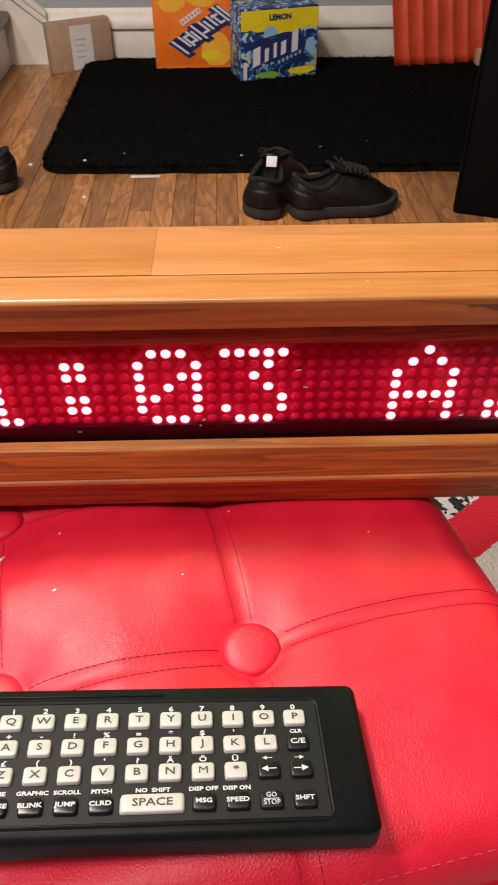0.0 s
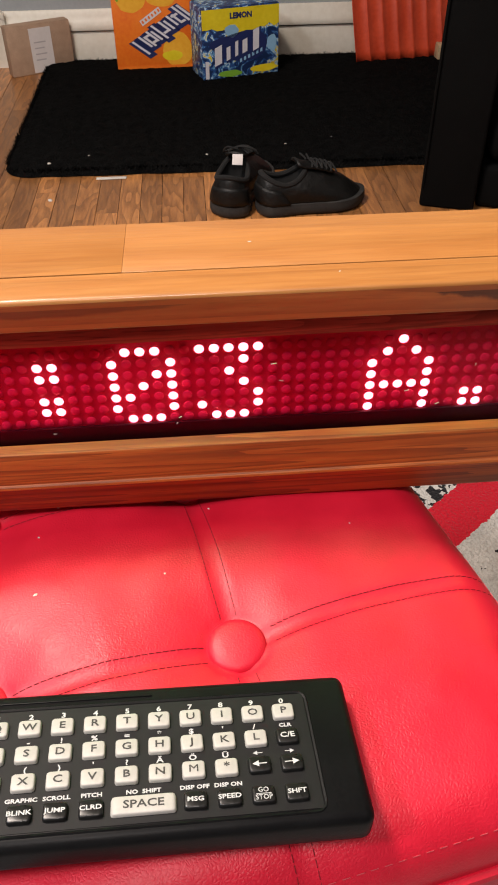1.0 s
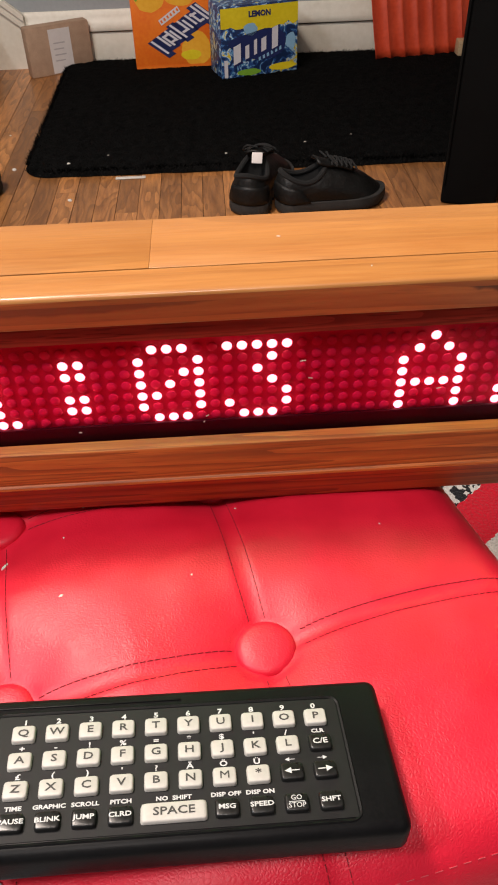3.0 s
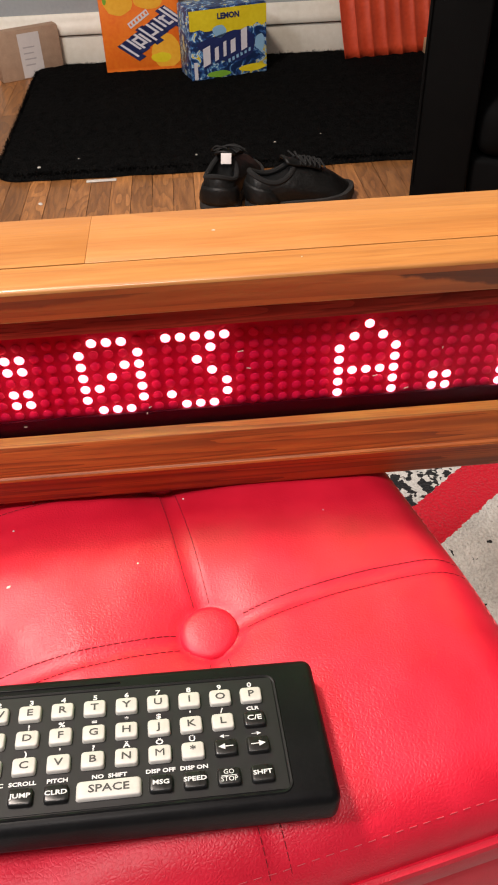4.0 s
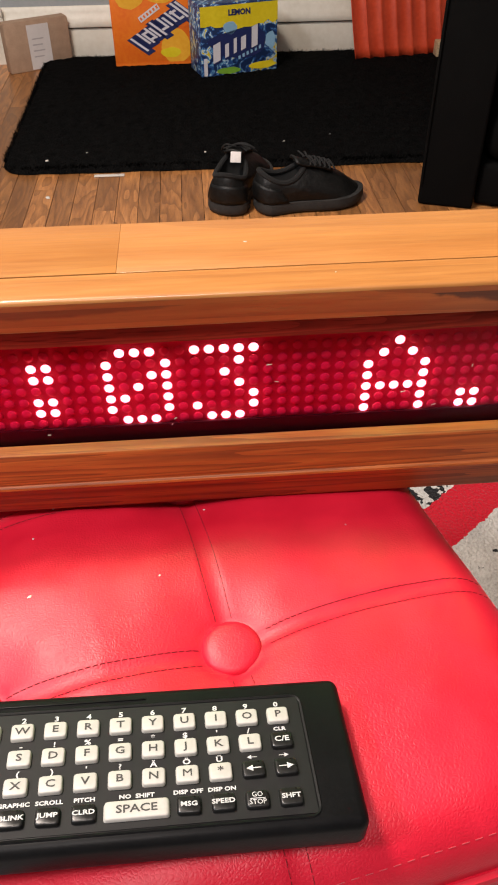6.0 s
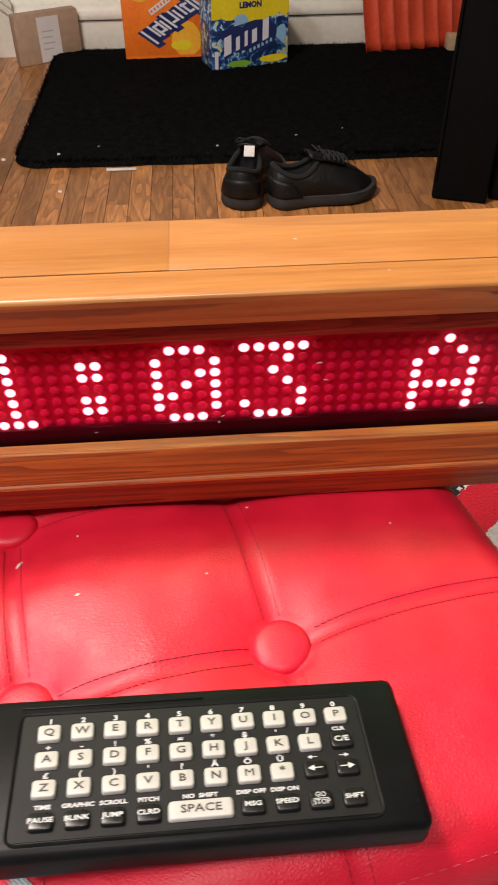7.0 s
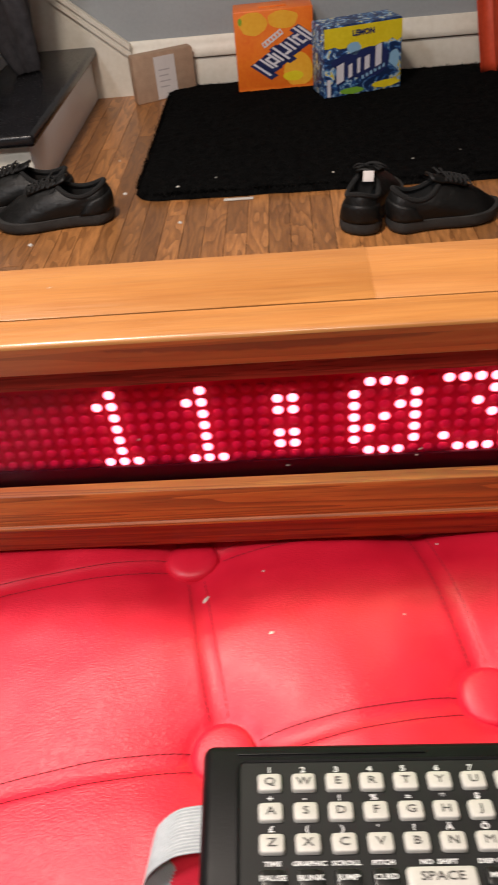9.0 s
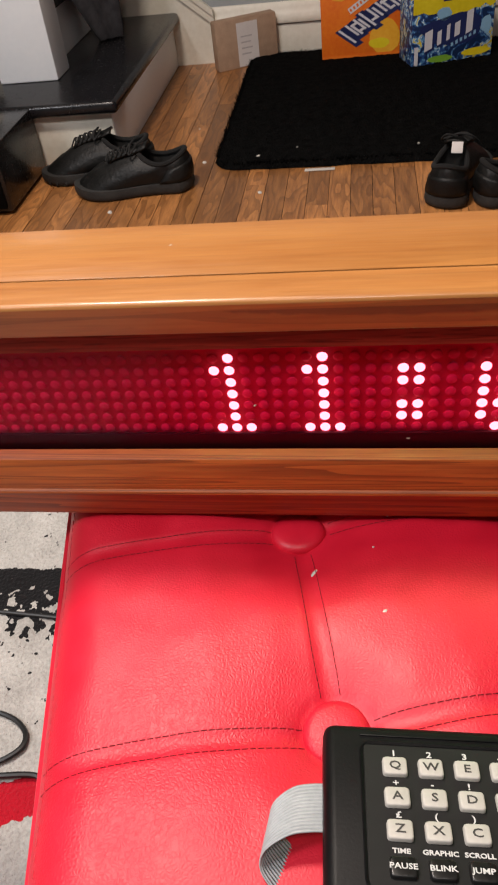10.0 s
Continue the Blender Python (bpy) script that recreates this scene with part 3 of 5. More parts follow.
def bow(u):
    """How far the front cross seam curves back between its button and the rim."""
    right, left = GC + GU, GC - GU
    if u > right:
        return 0.0062 * math.sin(math.pi * min(1, (u - right) / (OU - right)))
    return 0.0030 * math.sin(math.pi * min(1, (left - u) / (OU + left))) if u < left else 0.0


def warp(u, v):
    """Draws the rims in: the pad narrows a little towards its far side."""
    k = (abs(u) / OU) ** 4
    return u - 0.011 * min(1.5, max(0.0, (v + 0.06) / 0.12)) * k if u > 0 else u + 0.004 * k


def pad_height(u, v):
    """Height of the quilted top: a domed pad, creased along the seams and drawn down into wells at the buttons."""
    e = min(OU - abs(u), v - OV0, OV1 - v)
    press = min(1.0, max(0.0, (v + 0.01) / 0.055))
    press = press * press * (3 - 2 * press)
    top = 0.4535 + (0.0072 - 0.0036 * press) * math.cos(u / OU * 1.4) * math.cos((v - 0.01) / 0.2 * 1.4)
    su, sv = min(abs(u - GC - GU), abs(u - GC + GU)), min(abs(v - GV), abs(v + GV - bow(u)))
    cell = 0.0
    for d in (su, sv):
        cell += 0.0014 * math.exp(-(d / 0.020) ** 2) + 0.0011 * math.exp(-(d / 0.0045) ** 4)
    knob = min(math.hypot(u - a, v - b - 0.002) for a in (GC - GU, GC + GU) for b in (-GV, GV))
    cell += 0.0098 * math.exp(-(knob / 0.030) ** 1.5) + 0.0007 * math.exp(-((knob - 0.0160) / 0.0019) ** 2)
    lump = 0.0020 * noise.noise((u * 14, v * 14, 1.7)) + 0.0006 * noise.noise((u * 45, v * 45, 4.2))
    r = 0.034
    fall = 0.0 if e > r else 0.034 * (1 - math.sqrt(max(0.0, 1 - (1 - e / r) ** 2)))
    return top - cell * min(1.0, 0.35 + e / 0.05) + lump - fall


NU = 230
rows = []
for i in range(NU + 1):
    u = OU * math.sin(math.pi / 2 * (2 * i / NU - 1)) * 0.35 + OU * (2 * i / NU - 1) * 0.65
    r = []
    for j in range(NU + 1):
        q = 2 * j / NU - 1
        q = 0.35 * math.sin(math.pi / 2 * q) + 0.65 * q
        v = (OV0 + OV1) / 2 + q * (OV1 - OV0) / 2
        # rounded plan corners
        uu, vv = u, v
        c = 0.030
        qx, qy = abs(u) - (OU - c), max(v - (OV1 - c), (OV0 + c) - v)
        if qx > 0 and qy > 0:
            big, ln = max(qx, qy), math.hypot(qx, qy)
            uu = math.copysign(OU - c + qx * big / ln, u)
            vv = (OV1 - c + qy * big / ln) if v > 0 else (OV0 + c - qy * big / ln)
        r.append((warp(uu, vv), vv, pad_height(u, v)))
    rows.append(r)
part("cushion_top", grid_mesh(rows), M["leather"], ottoman, "puffed red leather cushion top", angle=80)


def outline(z, grow=0.0, c=0.030, seg=8):
    pts = []
    for cx, cy, a0 in ((OU - c, OV1 - c, 0), (-OU + c, OV1 - c, 90), (-OU + c, OV0 + c, 180), (OU - c, OV0 + c, 270)):
        for s in range(seg + 1):
            a = radians(a0 + 90 * s / seg)
            px, py = cx + (c + grow) * math.cos(a), cy + (c + grow) * math.sin(a)
            pts.append((warp(px, py), py, z))
    return pts


part("cushion_side", grid_mesh([outline(0.4195), outline(0.410, 0.002), outline(0.398, 0.0015), outline(0.390, -0.001)], closed_v=True), M["leather"], ottoman, angle=80)
part("piping", tube(outline(0.4205, 0.0005, seg=4), 0.0032, 8, True), M["leather"], ottoman, "raised red leather welt")
body = grid_mesh([outline(z, g) for z, g in ((0.391, -0.004), (0.385, 0.0), (0.30, 0.001), (0.12, 0.001), (0.03, 0.0), (0.014, -0.004))], closed_v=True, caps=True)
part("body", body, M["leather"], ottoman, "upright red leather sides")

for a in (GC - GU, GC + GU):
    for b in (-GV, GV):
        bm = lathe([(0.0002, 0.0056), (0.0060, 0.0055), (0.0112, 0.0050), (0.0138, 0.0041), (0.0151, 0.0024), (0.0154, 0.0004), (0.0148, -0.0020), (0.012, -0.004)], 36)
        bmesh.ops.transform(bm, matrix=pose(a, b + 0.002, pad_height(a, b) + 0.0026, 5 if b < 0 else -3, 0, 0), verts=bm.verts)
        part("button", bm, M["leather"], ottoman, "round leather-covered button")


def stitches(line, name, thread="thread", label="dark dashed seam stitching"):
    """A row of short thread stitches that lie on the top."""
    bm = bmesh.new()
    for (u0, v0), (u1, v1) in line:
        p, q = Vector((warp(u0, v0), v0, pad_height(u0, v0) + 0.0002)), Vector((warp(u1, v1), v1, pad_height(u1, v1) + 0.0002))
        d = (q - p).normalized()
        side = d.cross(Vector((0, 0, 1))) * 0.00019
        up = Vector((0, 0, 0.0003))
        vs = [bm.verts.new(c) for c in (p - side, p + side, q + side, q - side, p + up, q + up)]
        for f in ((0, 4, 5, 3), (1, 2, 5, 4), (0, 1, 4), (2, 3, 5)):
            bm.faces.new([vs[i] for i in f])
    ob = part(name, bm, M[thread], ottoman, label, smooth=False)
    ob["kind"] = "stuff"


def seam(fixed, along_u, offset):
    line = []
    lo, hi = (-OU + 0.006, OU - 0.006) if along_u else (OV0 + 0.006, OV1 - 0.006)
    s = lo
    while s < hi - 0.004:
        near = min(abs(s - GC - GU), abs(s - GC + GU)) if along_u else min(abs(s - GV), abs(s + GV))
        if near > 0.016:
            f = fixed + offset * (0.0048 - 0.0008 * math.exp(-(near / 0.02) ** 2)) + 0.0005 * noise.noise((s * 30, fixed * 9, offset))
            if along_u and fixed < 0:
                f += bow(s)
            a, b = s, s + 0.0027
            line.append(((a, f), (b, f)) if along_u else ((f, a), (f, b)))
        s += 0.0035
    stitches(line, "stitching")


for along in (True, False):
    for side in (-1, 1):
        for off in (-1, 1):
            seam(side * GV if along else GC + side * GU, along, off)

for side in (-1, 1):
    rim_u, rim_v = side * (OU - 0.0075), OV0 + 0.0075 if side < 0 else OV1 - 0.0075
    steps = [-0.150 + 0.0062 * i for i in range(54)]
    stitches([((rim_u, t), (rim_u, t + 0.0034)) for t in steps if t < OV1 - 0.035], "rim_stitching", "thread_pale", "pale stitches beside the welt")
    stitches([((t, rim_v), (t + 0.0034, rim_v)) for t in steps if abs(t) < OU - 0.035], "rim_stitching", "thread_pale", "pale stitches beside the welt")

# ---- wooden display sign ----
SX0, SX1 = -0.62, 0.44
FRONT, BACK, FOOT, HEAD = 0.228, 0.304, 0.4565, 0.600
sign = thing("message_sign", "long wooden moving-message sign with red window and lit diode text", "display sign", (0, 0, 0))
JOINT = -0.085
top_y = FRONT + 0.0236
part("top_board", block(SX0, JOINT, top_y, BACK, HEAD - 0.014, HEAD, 0.0002), M["sign_wood"], sign, "varnished honey oak board")
part("top_board", block(JOINT + 0.00005, SX1, top_y, BACK, HEAD - 0.014, HEAD - 0.0001, 0.0002), M["sign_wood"], sign, "varnished honey oak board")
part("joint_fill", block(SX0, SX1, top_y - 0.0012, top_y - 0.0001, HEAD - 0.012, HEAD - 0.0006, 0), M["gap_fill"], sign, "dark strip filling the joint", smooth=False)
# upper moulding: flat top, rounded nose, upright face, undercut lip
up = [(top_y - 0.0013, HEAD - 0.0023), (FRONT + 0.0001, HEAD - 0.0023), (FRONT + 0.0001, HEAD - 0.0028), (FRONT + 0.0032, HEAD - 0.0182), (FRONT + 0.0042, HEAD - 0.0190), (top_y - 0.0013, HEAD - 0.0190)]
nose = [(top_y - 0.0013, HEAD), (FRONT + 0.0026, HEAD), (FRONT + 0.0012, HEAD - 0.0003), (FRONT + 0.0003, HEAD - 0.0010), (FRONT, HEAD - 0.0022), (top_y - 0.0013, HEAD - 0.0022)]
# one moulding in two tones: lit top strip, shaded face below
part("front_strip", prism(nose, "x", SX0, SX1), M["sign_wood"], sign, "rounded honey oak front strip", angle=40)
part("upper_moulding", prism(up, "x", SX0, SX1), M["sign_face_shaded"], sign, "oak front moulding in a shaded tone with dark heartwood patches", angle=28)
part("inner_lip", block(SX0 + 0.001, SX1 - 0.001, FRONT + 0.0072, top_y - 0.001, HEAD - 0.0302, HEAD - 0.0192, 0.0006), M["lip"], sign, "inner lip over the window in a shaded dark red")
low = [(FRONT + 0.0082, 0.5068), (FRONT + 0.0030, 0.5056), (FRONT + 0.0018, 0.5050), (FRONT + 0.0012, 0.5038), (FRONT + 0.0004, 0.4846), (FRONT - 0.0008, 0.4836), (FRONT - 0.0011, 0.4822), (FRONT - 0.0002, 0.4802), (FRONT + 0.0024, 0.4784),
       (FRONT + 0.0075, FOOT + 0.002), (FRONT + 0.009, FOOT), (FRONT + 0.020, FOOT), (FRONT + 0.020, 0.490), (FRONT + 0.0082, 0.490)]
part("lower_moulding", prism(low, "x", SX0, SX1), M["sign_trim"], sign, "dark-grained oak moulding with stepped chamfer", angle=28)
part("bottom_board", block(SX0, SX1, FRONT + 0.0205, BACK, FOOT + 0.0005, FOOT + 0.013, 0.0015), M["sign_trim"], sign)
part("back_panel", block(SX0 + 0.001, SX1 - 0.001, BACK - 0.008, BACK - 0.001, FOOT + 0.0135, HEAD - 0.0145, 0.001), M["sign_trim"], sign)
for x0, x1 in ((SX0 - 0.016, SX0 - 0.0005), (SX1 + 0.0005, SX1 + 0.016)):
    part("end_cap", block(x0, x1, FRONT + 0.001, BACK, FOOT, HEAD - 0.001, 0.003), M["sign_wood"], sign)
glass = part("window_pane", block(SX0 + 0.01, SX1 - 0.01, FRONT + 0.0090, FRONT + 0.0108, 0.4915, 0.5690, 0), M["pane"], sign, "red translucent acrylic window", smooth=False)
glass.visible_shadow = False
for i, (x, z, ln, turn) in enumerate(((-0.012, 0.552, 0.0030, 8), (-0.008, 0.541, 0.0022, -10), (-0.062, 0.520, 0.0018, 30), (-0.064, 0.516, 0.0012, 60), (0.060, 0.530, 0.0026, 12), (0.078, 0.520, 0.0024, 20), (0.095, 0.545, 0.0014, 80), (-0.130, 0.513, 0.0016, 0), (-0.205, 0.535, 0.0015, 40), (0.130, 0.535, 0.0030, 25))):
    fleck = block(-ln / 2, ln / 2, -0.00012, 0.00012, -0.00022, 0.00022, 0)
    part("dust_fleck", fleck, M["lint"], glass, "white dust fleck on the window", smooth=False).matrix_basis = pose(x, FRONT + 0.00885, z, 0, -turn, 0)
LED_Y = FRONT + 0.0118
part("dark_ledge", block(SX0 + 0.01, SX1 - 0.01, FRONT + 0.0110, FRONT + 0.0128, 0.4915, 0.5148, 0.0003), M["bezel"], sign, "black strip under the diodes")
board = part("diode_board", block(SX0 + 0.012, SX1 - 0.012, LED_Y + 0.0035, LED_Y + 0.006, 0.4915, 0.5690, 0), M["led_board"], sign, "dark red board that carries the diode grid", smooth=False)

PITCH, LED_X0, PITCH_Z, LED_Z0 = 0.00758, -0.2925, 0.00724, 0.5160
FONT = {
    "1": ("00100", "01100", "00100", "00100", "00100", "00100", "01110"),
    ":": ("00000", "01100", "01100", "00000", "01100", "01100", "00000"),
    "0": ("01110", "10001", "10011", "10101", "11001", "10001", "01110"),
    "3": ("11111", "00010", "00100", "00010", "00001", "10001", "01110"),
    "A": ("00100", "01010", "10001", "10001", "11111", "10001", "10001"),
    ".": ("00000", "00000", "00000", "00000", "00000", "01100", "01100"),
    "M": ("10001", "11011", "10101", "10001", "10001", "10001", "10001"),
}
MESSAGE, SCROLL = "11:03 A.M.", 8      # text and the column at which it begins
shining = set()
for c, ch in enumerate(MESSAGE):
    for r, bits in enumerate(FONT.get(ch, ())):
        for b, bit in enumerate(bits):
            if bit == "1":
                shining.add((SCROLL + 6 * c + b, 6 - r))


def diode_mesh(front, name):
    """A round diode; the lens at its tip has its own material."""
    bm = lathe([(0.0025, 0.0), (0.0026, 0.0002), (0.0026, 0.0005), (0.0025, 0.0008), (0.0017, 0.0012), (0.0003, 0.0013)], 14)
    bm.normal_update()
    tips = [f.calc_center_median().z > 0.00064 for f in bm.faces]
    bmesh.ops.transform(bm, matrix=pose(0, 0, 0, 90, 0, 0), verts=bm.verts)
    me = mesh_from(name, bm, M["led_off"])
    me.materials.append(front)
    for poly, tip in zip(me.polygons, tips):
        poly.material_index = 1 if tip else 0
    return me


off_mesh, on_mesh = diode_mesh(M["led_off"], "diode"), diode_mesh(M["led_on"], "lit_diode")
rest = bmesh.new()
near_count = 0
for k in range(-40, 94):
    for r in range(7):
        at = (LED_X0 + PITCH * k, LED_Y + 0.0034, LED_Z0 + PITCH_Z * r)
        if (k, r) in shining:
            ob = new("lit_diode", on_mesh)
            ob["label"] = "glowing red-white diode of the text"
        elif 12 <= k <= 58 and near_count < 290:
            ob = new("diode", off_mesh)
            near_count += 1
        else:
            tmp = len(rest.verts)
            rest.from_mesh(off_mesh)
            rest.verts.ensure_lookup_table()
            bmesh.ops.translate(rest, vec=at, verts=rest.verts[tmp:])
            continue
        ob.parent = board
        ob.matrix_basis = pose(*at)
far_leds = part("diode_field", rest, M["led_off"], board, "rows of unlit red diodes")
far_leds["kind"] = "stuff"

# ---- keyboard remote ----
KX0, KX1, KY0, KY1, KTH = -0.0858, 0.0895, -0.0312, 0.0370, 0.0172
keyboard = thing("keyboard_remote", "black wired message keyboard with ivory letter keys, on red leather", "keyboard")
ax_u = Vector((1, 0.036, -0.075)).normalized()
ax_w = ax_u.cross(Vector((0, 1, -0.10)).normalized()).normalized()
ax_v = ax_w.cross(ax_u)
KB = Matrix((ax_u, ax_v, ax_w)).transposed().to_4x4()
KB.translation = (-0.081, 0.0653, 0.4826)
keyboard.matrix_basis = KB
# body: wedge with rounded rims; local z = 0 is the top face
case = block(KX0, KX1, KY0, KY1, -KTH, 0.0, 0.0045, 4)
part("case", case, M["black_plastic"], keyboard, "black moulded plastic case")
part("ridge_line", block(KX0 + 0.014, 0.004, 0.0308, 0.0316, -0.0002, 0.0005, 0.0002), M["black_plastic"], keyboard, "long shallow ridge")
BX0, BX1, BY0, BY1 = -0.0715, 0.0705, -0.0264, 0.0280
rim_rows = []
for grow, z in ((0.0008, 0.0001), (0.0004, 0.0005), (0.0, 0.0004), (-0.0005, 0.0002)):
    c, ring = 0.004, []
    for cx, cy, a0 in ((BX1 - c, BY1 - c, 0), (BX0 + c, BY1 - c, 90), (BX0 + c, BY0 + c, 180), (BX1 - c, BY0 + c, 270)):
        for s in range(6):
            a = radians(a0 + 18 * s)
            ring.append((cx + (c + grow) * math.cos(a), cy + (c + grow) * math.sin(a), z))
    rim_rows.append(ring)
part("bezel_rim", grid_mesh(rim_rows, closed_v=True), M["black_plastic"], keyboard, "raised rim round the keys")
part("key_overlay", block(BX0 + 0.001, BX1 - 0.001, BY0 + 0.001, BY1 - 0.001, 0.0, 0.0003, 0), M["bezel"], keyboard, "matt black key overlay", smooth=False)

KP, COL0, ROWY = 0.01322, -0.0594, (0.0178, 0.0059, -0.0061, -0.0188)


def key_mesh(w, d, h, mat, name):
    rows = []
    for s, z in ((1.06, 0.0003), (1.03, h * 0.75), (0.97, h * 0.95), (0.88, h)):
        c, ring = 0.0011, []
        hw, hd = w / 2 * s, d / 2 * s
        for cx, cy, a0 in ((hw - c, hd - c, 0), (-hw + c, hd - c, 90), (-hw + c, -hd + c, 180), (hw - c, -hd + c, 270)):
            for q in range(3):
                a = radians(a0 + 45 * q)
                ring.append((cx + c * math.cos(a), cy + c * math.sin(a), z))
        rows.append(ring)
    return mesh_from(name, grid_mesh(rows, closed_v=True, caps=True), mat, True, 50)


white_key = key_mesh(0.0087, 0.0068, 0.0024, M["key_white"], "letter_key")
black_key = key_mesh(0.0087, 0.0066, 0.0024, M["key_black"], "function_key")
space_key = key_mesh(0.0236, 0.0070, 0.0024, M["key_white"], "space_key")
LEGENDS = (
    ("Q W E R T Y U I O P".split(), "1 2 3 4 5 6 7 8 9 0".split()),
    ("A S D F G H J K L C/E".split(), "+ - ! % = * $ ' / CLR".split()),
    ("Z X C V B N M * < >".split(), "£ ( ) ' ? Ä Ö Ü < >".split()),
    (["PAUSE", "BLINK", "JUMP", "CLRD", "SPACE", "", "MSG", "SPEED", "GO\nSTOP", "SHFT"], ["TIME", "GRAPHIC", "SCROLL", "PITCH", "NO  SHIFT", "", "DISP OFF", "DISP ON", "", ""]),
)


def arrow(length, mat, parent, m, left):
    s = -1 if left else 1
    bm = bmesh.new()
    a = length / 2
    for quad in (((-a, 0.12), (-a, -0.12), (0.2 * a, -0.12), (0.2 * a, 0.12)), ((0.1 * a, 0.62), (0.1 * a, -0.62), (a, 0), (a, 0.0001))):
        vs = [bm.verts.new((s * px, py * (length * 0.45 if abs(py) > 0.3 else length * 0.35), 0)) for px, py in quad]
        bm.faces.new(vs)
    ob = part("legend", bm, mat, parent, smooth=False)
    ob.matrix_basis = m
    return ob


for r, (caps_row, over_row) in enumerate(LEGENDS):
    for c in range(10):
        cap_text, over_text = caps_row[c], over_row[c]
        if not cap_text:
            continue
        x, y = COL0 + KP * c, ROWY[r]
        is_space = cap_text == "SPACE"
        is_black = r == 3 and not is_space or (r == 1 and c == 9) or (r == 2 and c >= 8)
        if is_space:
            x += KP / 2
        ob = new("space_key" if is_space else "function_key" if is_black else "letter_key", space_key if is_space else black_key if is_black else white_key)
        ob.parent = keyboard
        ob.matrix_basis = pose(x, y, 0, 0, 0, random.uniform(-1.2, 1.2))
        ink = M["print_white"] if is_black else M["print_dark"]
        top = pose(0, 0, 0.0025) @ Matrix.Diagonal((1.16, 0.90, 1, 1))
        if cap_text in "<>":
            arrow(0.0052, ink, ob, top, cap_text == "<")
        else:
            size = 0.0048 if len(cap_text) == 1 else 0.0048 if is_space else 0.0036 if cap_text == "C/E" else 0.0029
            if cap_text.startswith("GO"):
                lettering("GO", 0.0028, ink, ob, pose(0, 0.0015, 0.0025))
                lettering("STOP", 0.0028, ink, ob, pose(0, -0.0015, 0.0025))
                bar = part("legend", block(-0.003, 0.003, -0.00012, 0.00012, 0.0024, 0.00252, 0), ink, ob, smooth=False)
            else:
                lettering(cap_text, size, ink, ob, top, bold=0.0 if cap_text == "M" else 0.00006)
        if over_text:
            spot = pose(x, y + 0.0059, 0.0005) @ Matrix.Diagonal((1.12, 0.9, 1, 1))
            if over_text in "<>":
                arrow(0.0036, M["print_white"], keyboard, spot, over_text == "<")
            else:
                lettering(over_text, 0.0036 if len(over_text) == 1 else 0.0026, M["print_white"], keyboard, spot, bold=0.00008)

# grey ribbon cable that leaves the keyboard's side and folds under it
ribbon_rows = []
cond = 14
# (middle of the band, its width direction, its upper side)
spine = [((-0.1655, 0.0770, 0.4725), (0, 1, 0), (0, 0, 1)), ((-0.1720, 0.0765, 0.4730), (0, 1, 0), (0, 0, 1)), ((-0.1800, 0.0750, 0.4722), (0.02, 1, 0), (-0.3, 0, 1)),
         ((-0.1880, 0.0705, 0.4685), (0.10, 1, 0), (-1, 0, 0.35)), ((-0.1895, 0.0660, 0.4630), (0.18, 1, 0), (-1, 0.1, -0.3)), ((-0.1840, 0.0605, 0.4580), (0.30, 1, 0), (-0.4, 0.2, -1)),
         ((-0.1740, 0.0520, 0.4560), (0.45, 0.9, 0), (0, 0, -1)), ((-0.1560, 0.0370, 0.4560), (0.6, 0.8, 0), (0, 0, -1)), ((-0.1380, 0.0215, 0.4550), (0.6, 0.8, 0), (0, 0, -1)),
         ((-0.1200, 0.0060, 0.4500), (0.6, 0.8, 0), (0, 0, -1)), ((-0.1090, -0.0080, 0.4380), (0.7, 0.7, 0), (0.3, 0.4, -1)), ((-0.1050, -0.0160, 0.4100), (0.9, 0.4, 0), (0.2, 1, -0.2)), ((-0.1050, -0.0180, 0.3000), (1, 0.2, 0), (0, 1, 0))]


def along(seq, i, t, which):
    p0, p1, p2, p3 = (Vector(seq[max(0, min(len(seq) - 1, q))][which]) for q in (i - 1, i, i + 1, i + 2))
    return 0.5 * (2 * p1 + (p2 - p0) * t + (2 * p0 - 5 * p1 + 4 * p2 - p3) * t * t + (3 * p1 - p0 - 3 * p2 + p3) * t ** 3)


for i in range(len(spine) - 1):
    for q in range(5):
        mid, wid, top = (along(spine, i, q / 5, w) for w in (0, 1, 2))
        wid.normalize()
        top.normalize()
        line = []
        for c in range(4 * cond + 1):
            wv = c / (4 * cond) - 0.5
            line.append(mid + wid * (wv * 0.0185) + top * (0.00035 * abs(math.sin(math.pi * c / 4))))
        ribbon_rows.append(line)
ribbon_rows = [[p + Vector((0, -0.006, -0.0015)) for p in line] for line in ribbon_rows]
cable_ob = part("ribbon_cable", grid_mesh(ribbon_rows), M["ribbon"], None)
tagged(cable_ob, "flat grey ribbed ribbon cable looping out of the keyboard", "cable")
mod = cable_ob.modifiers.new("thick", "SOLIDIFY")
mod.thickness = 0.0007

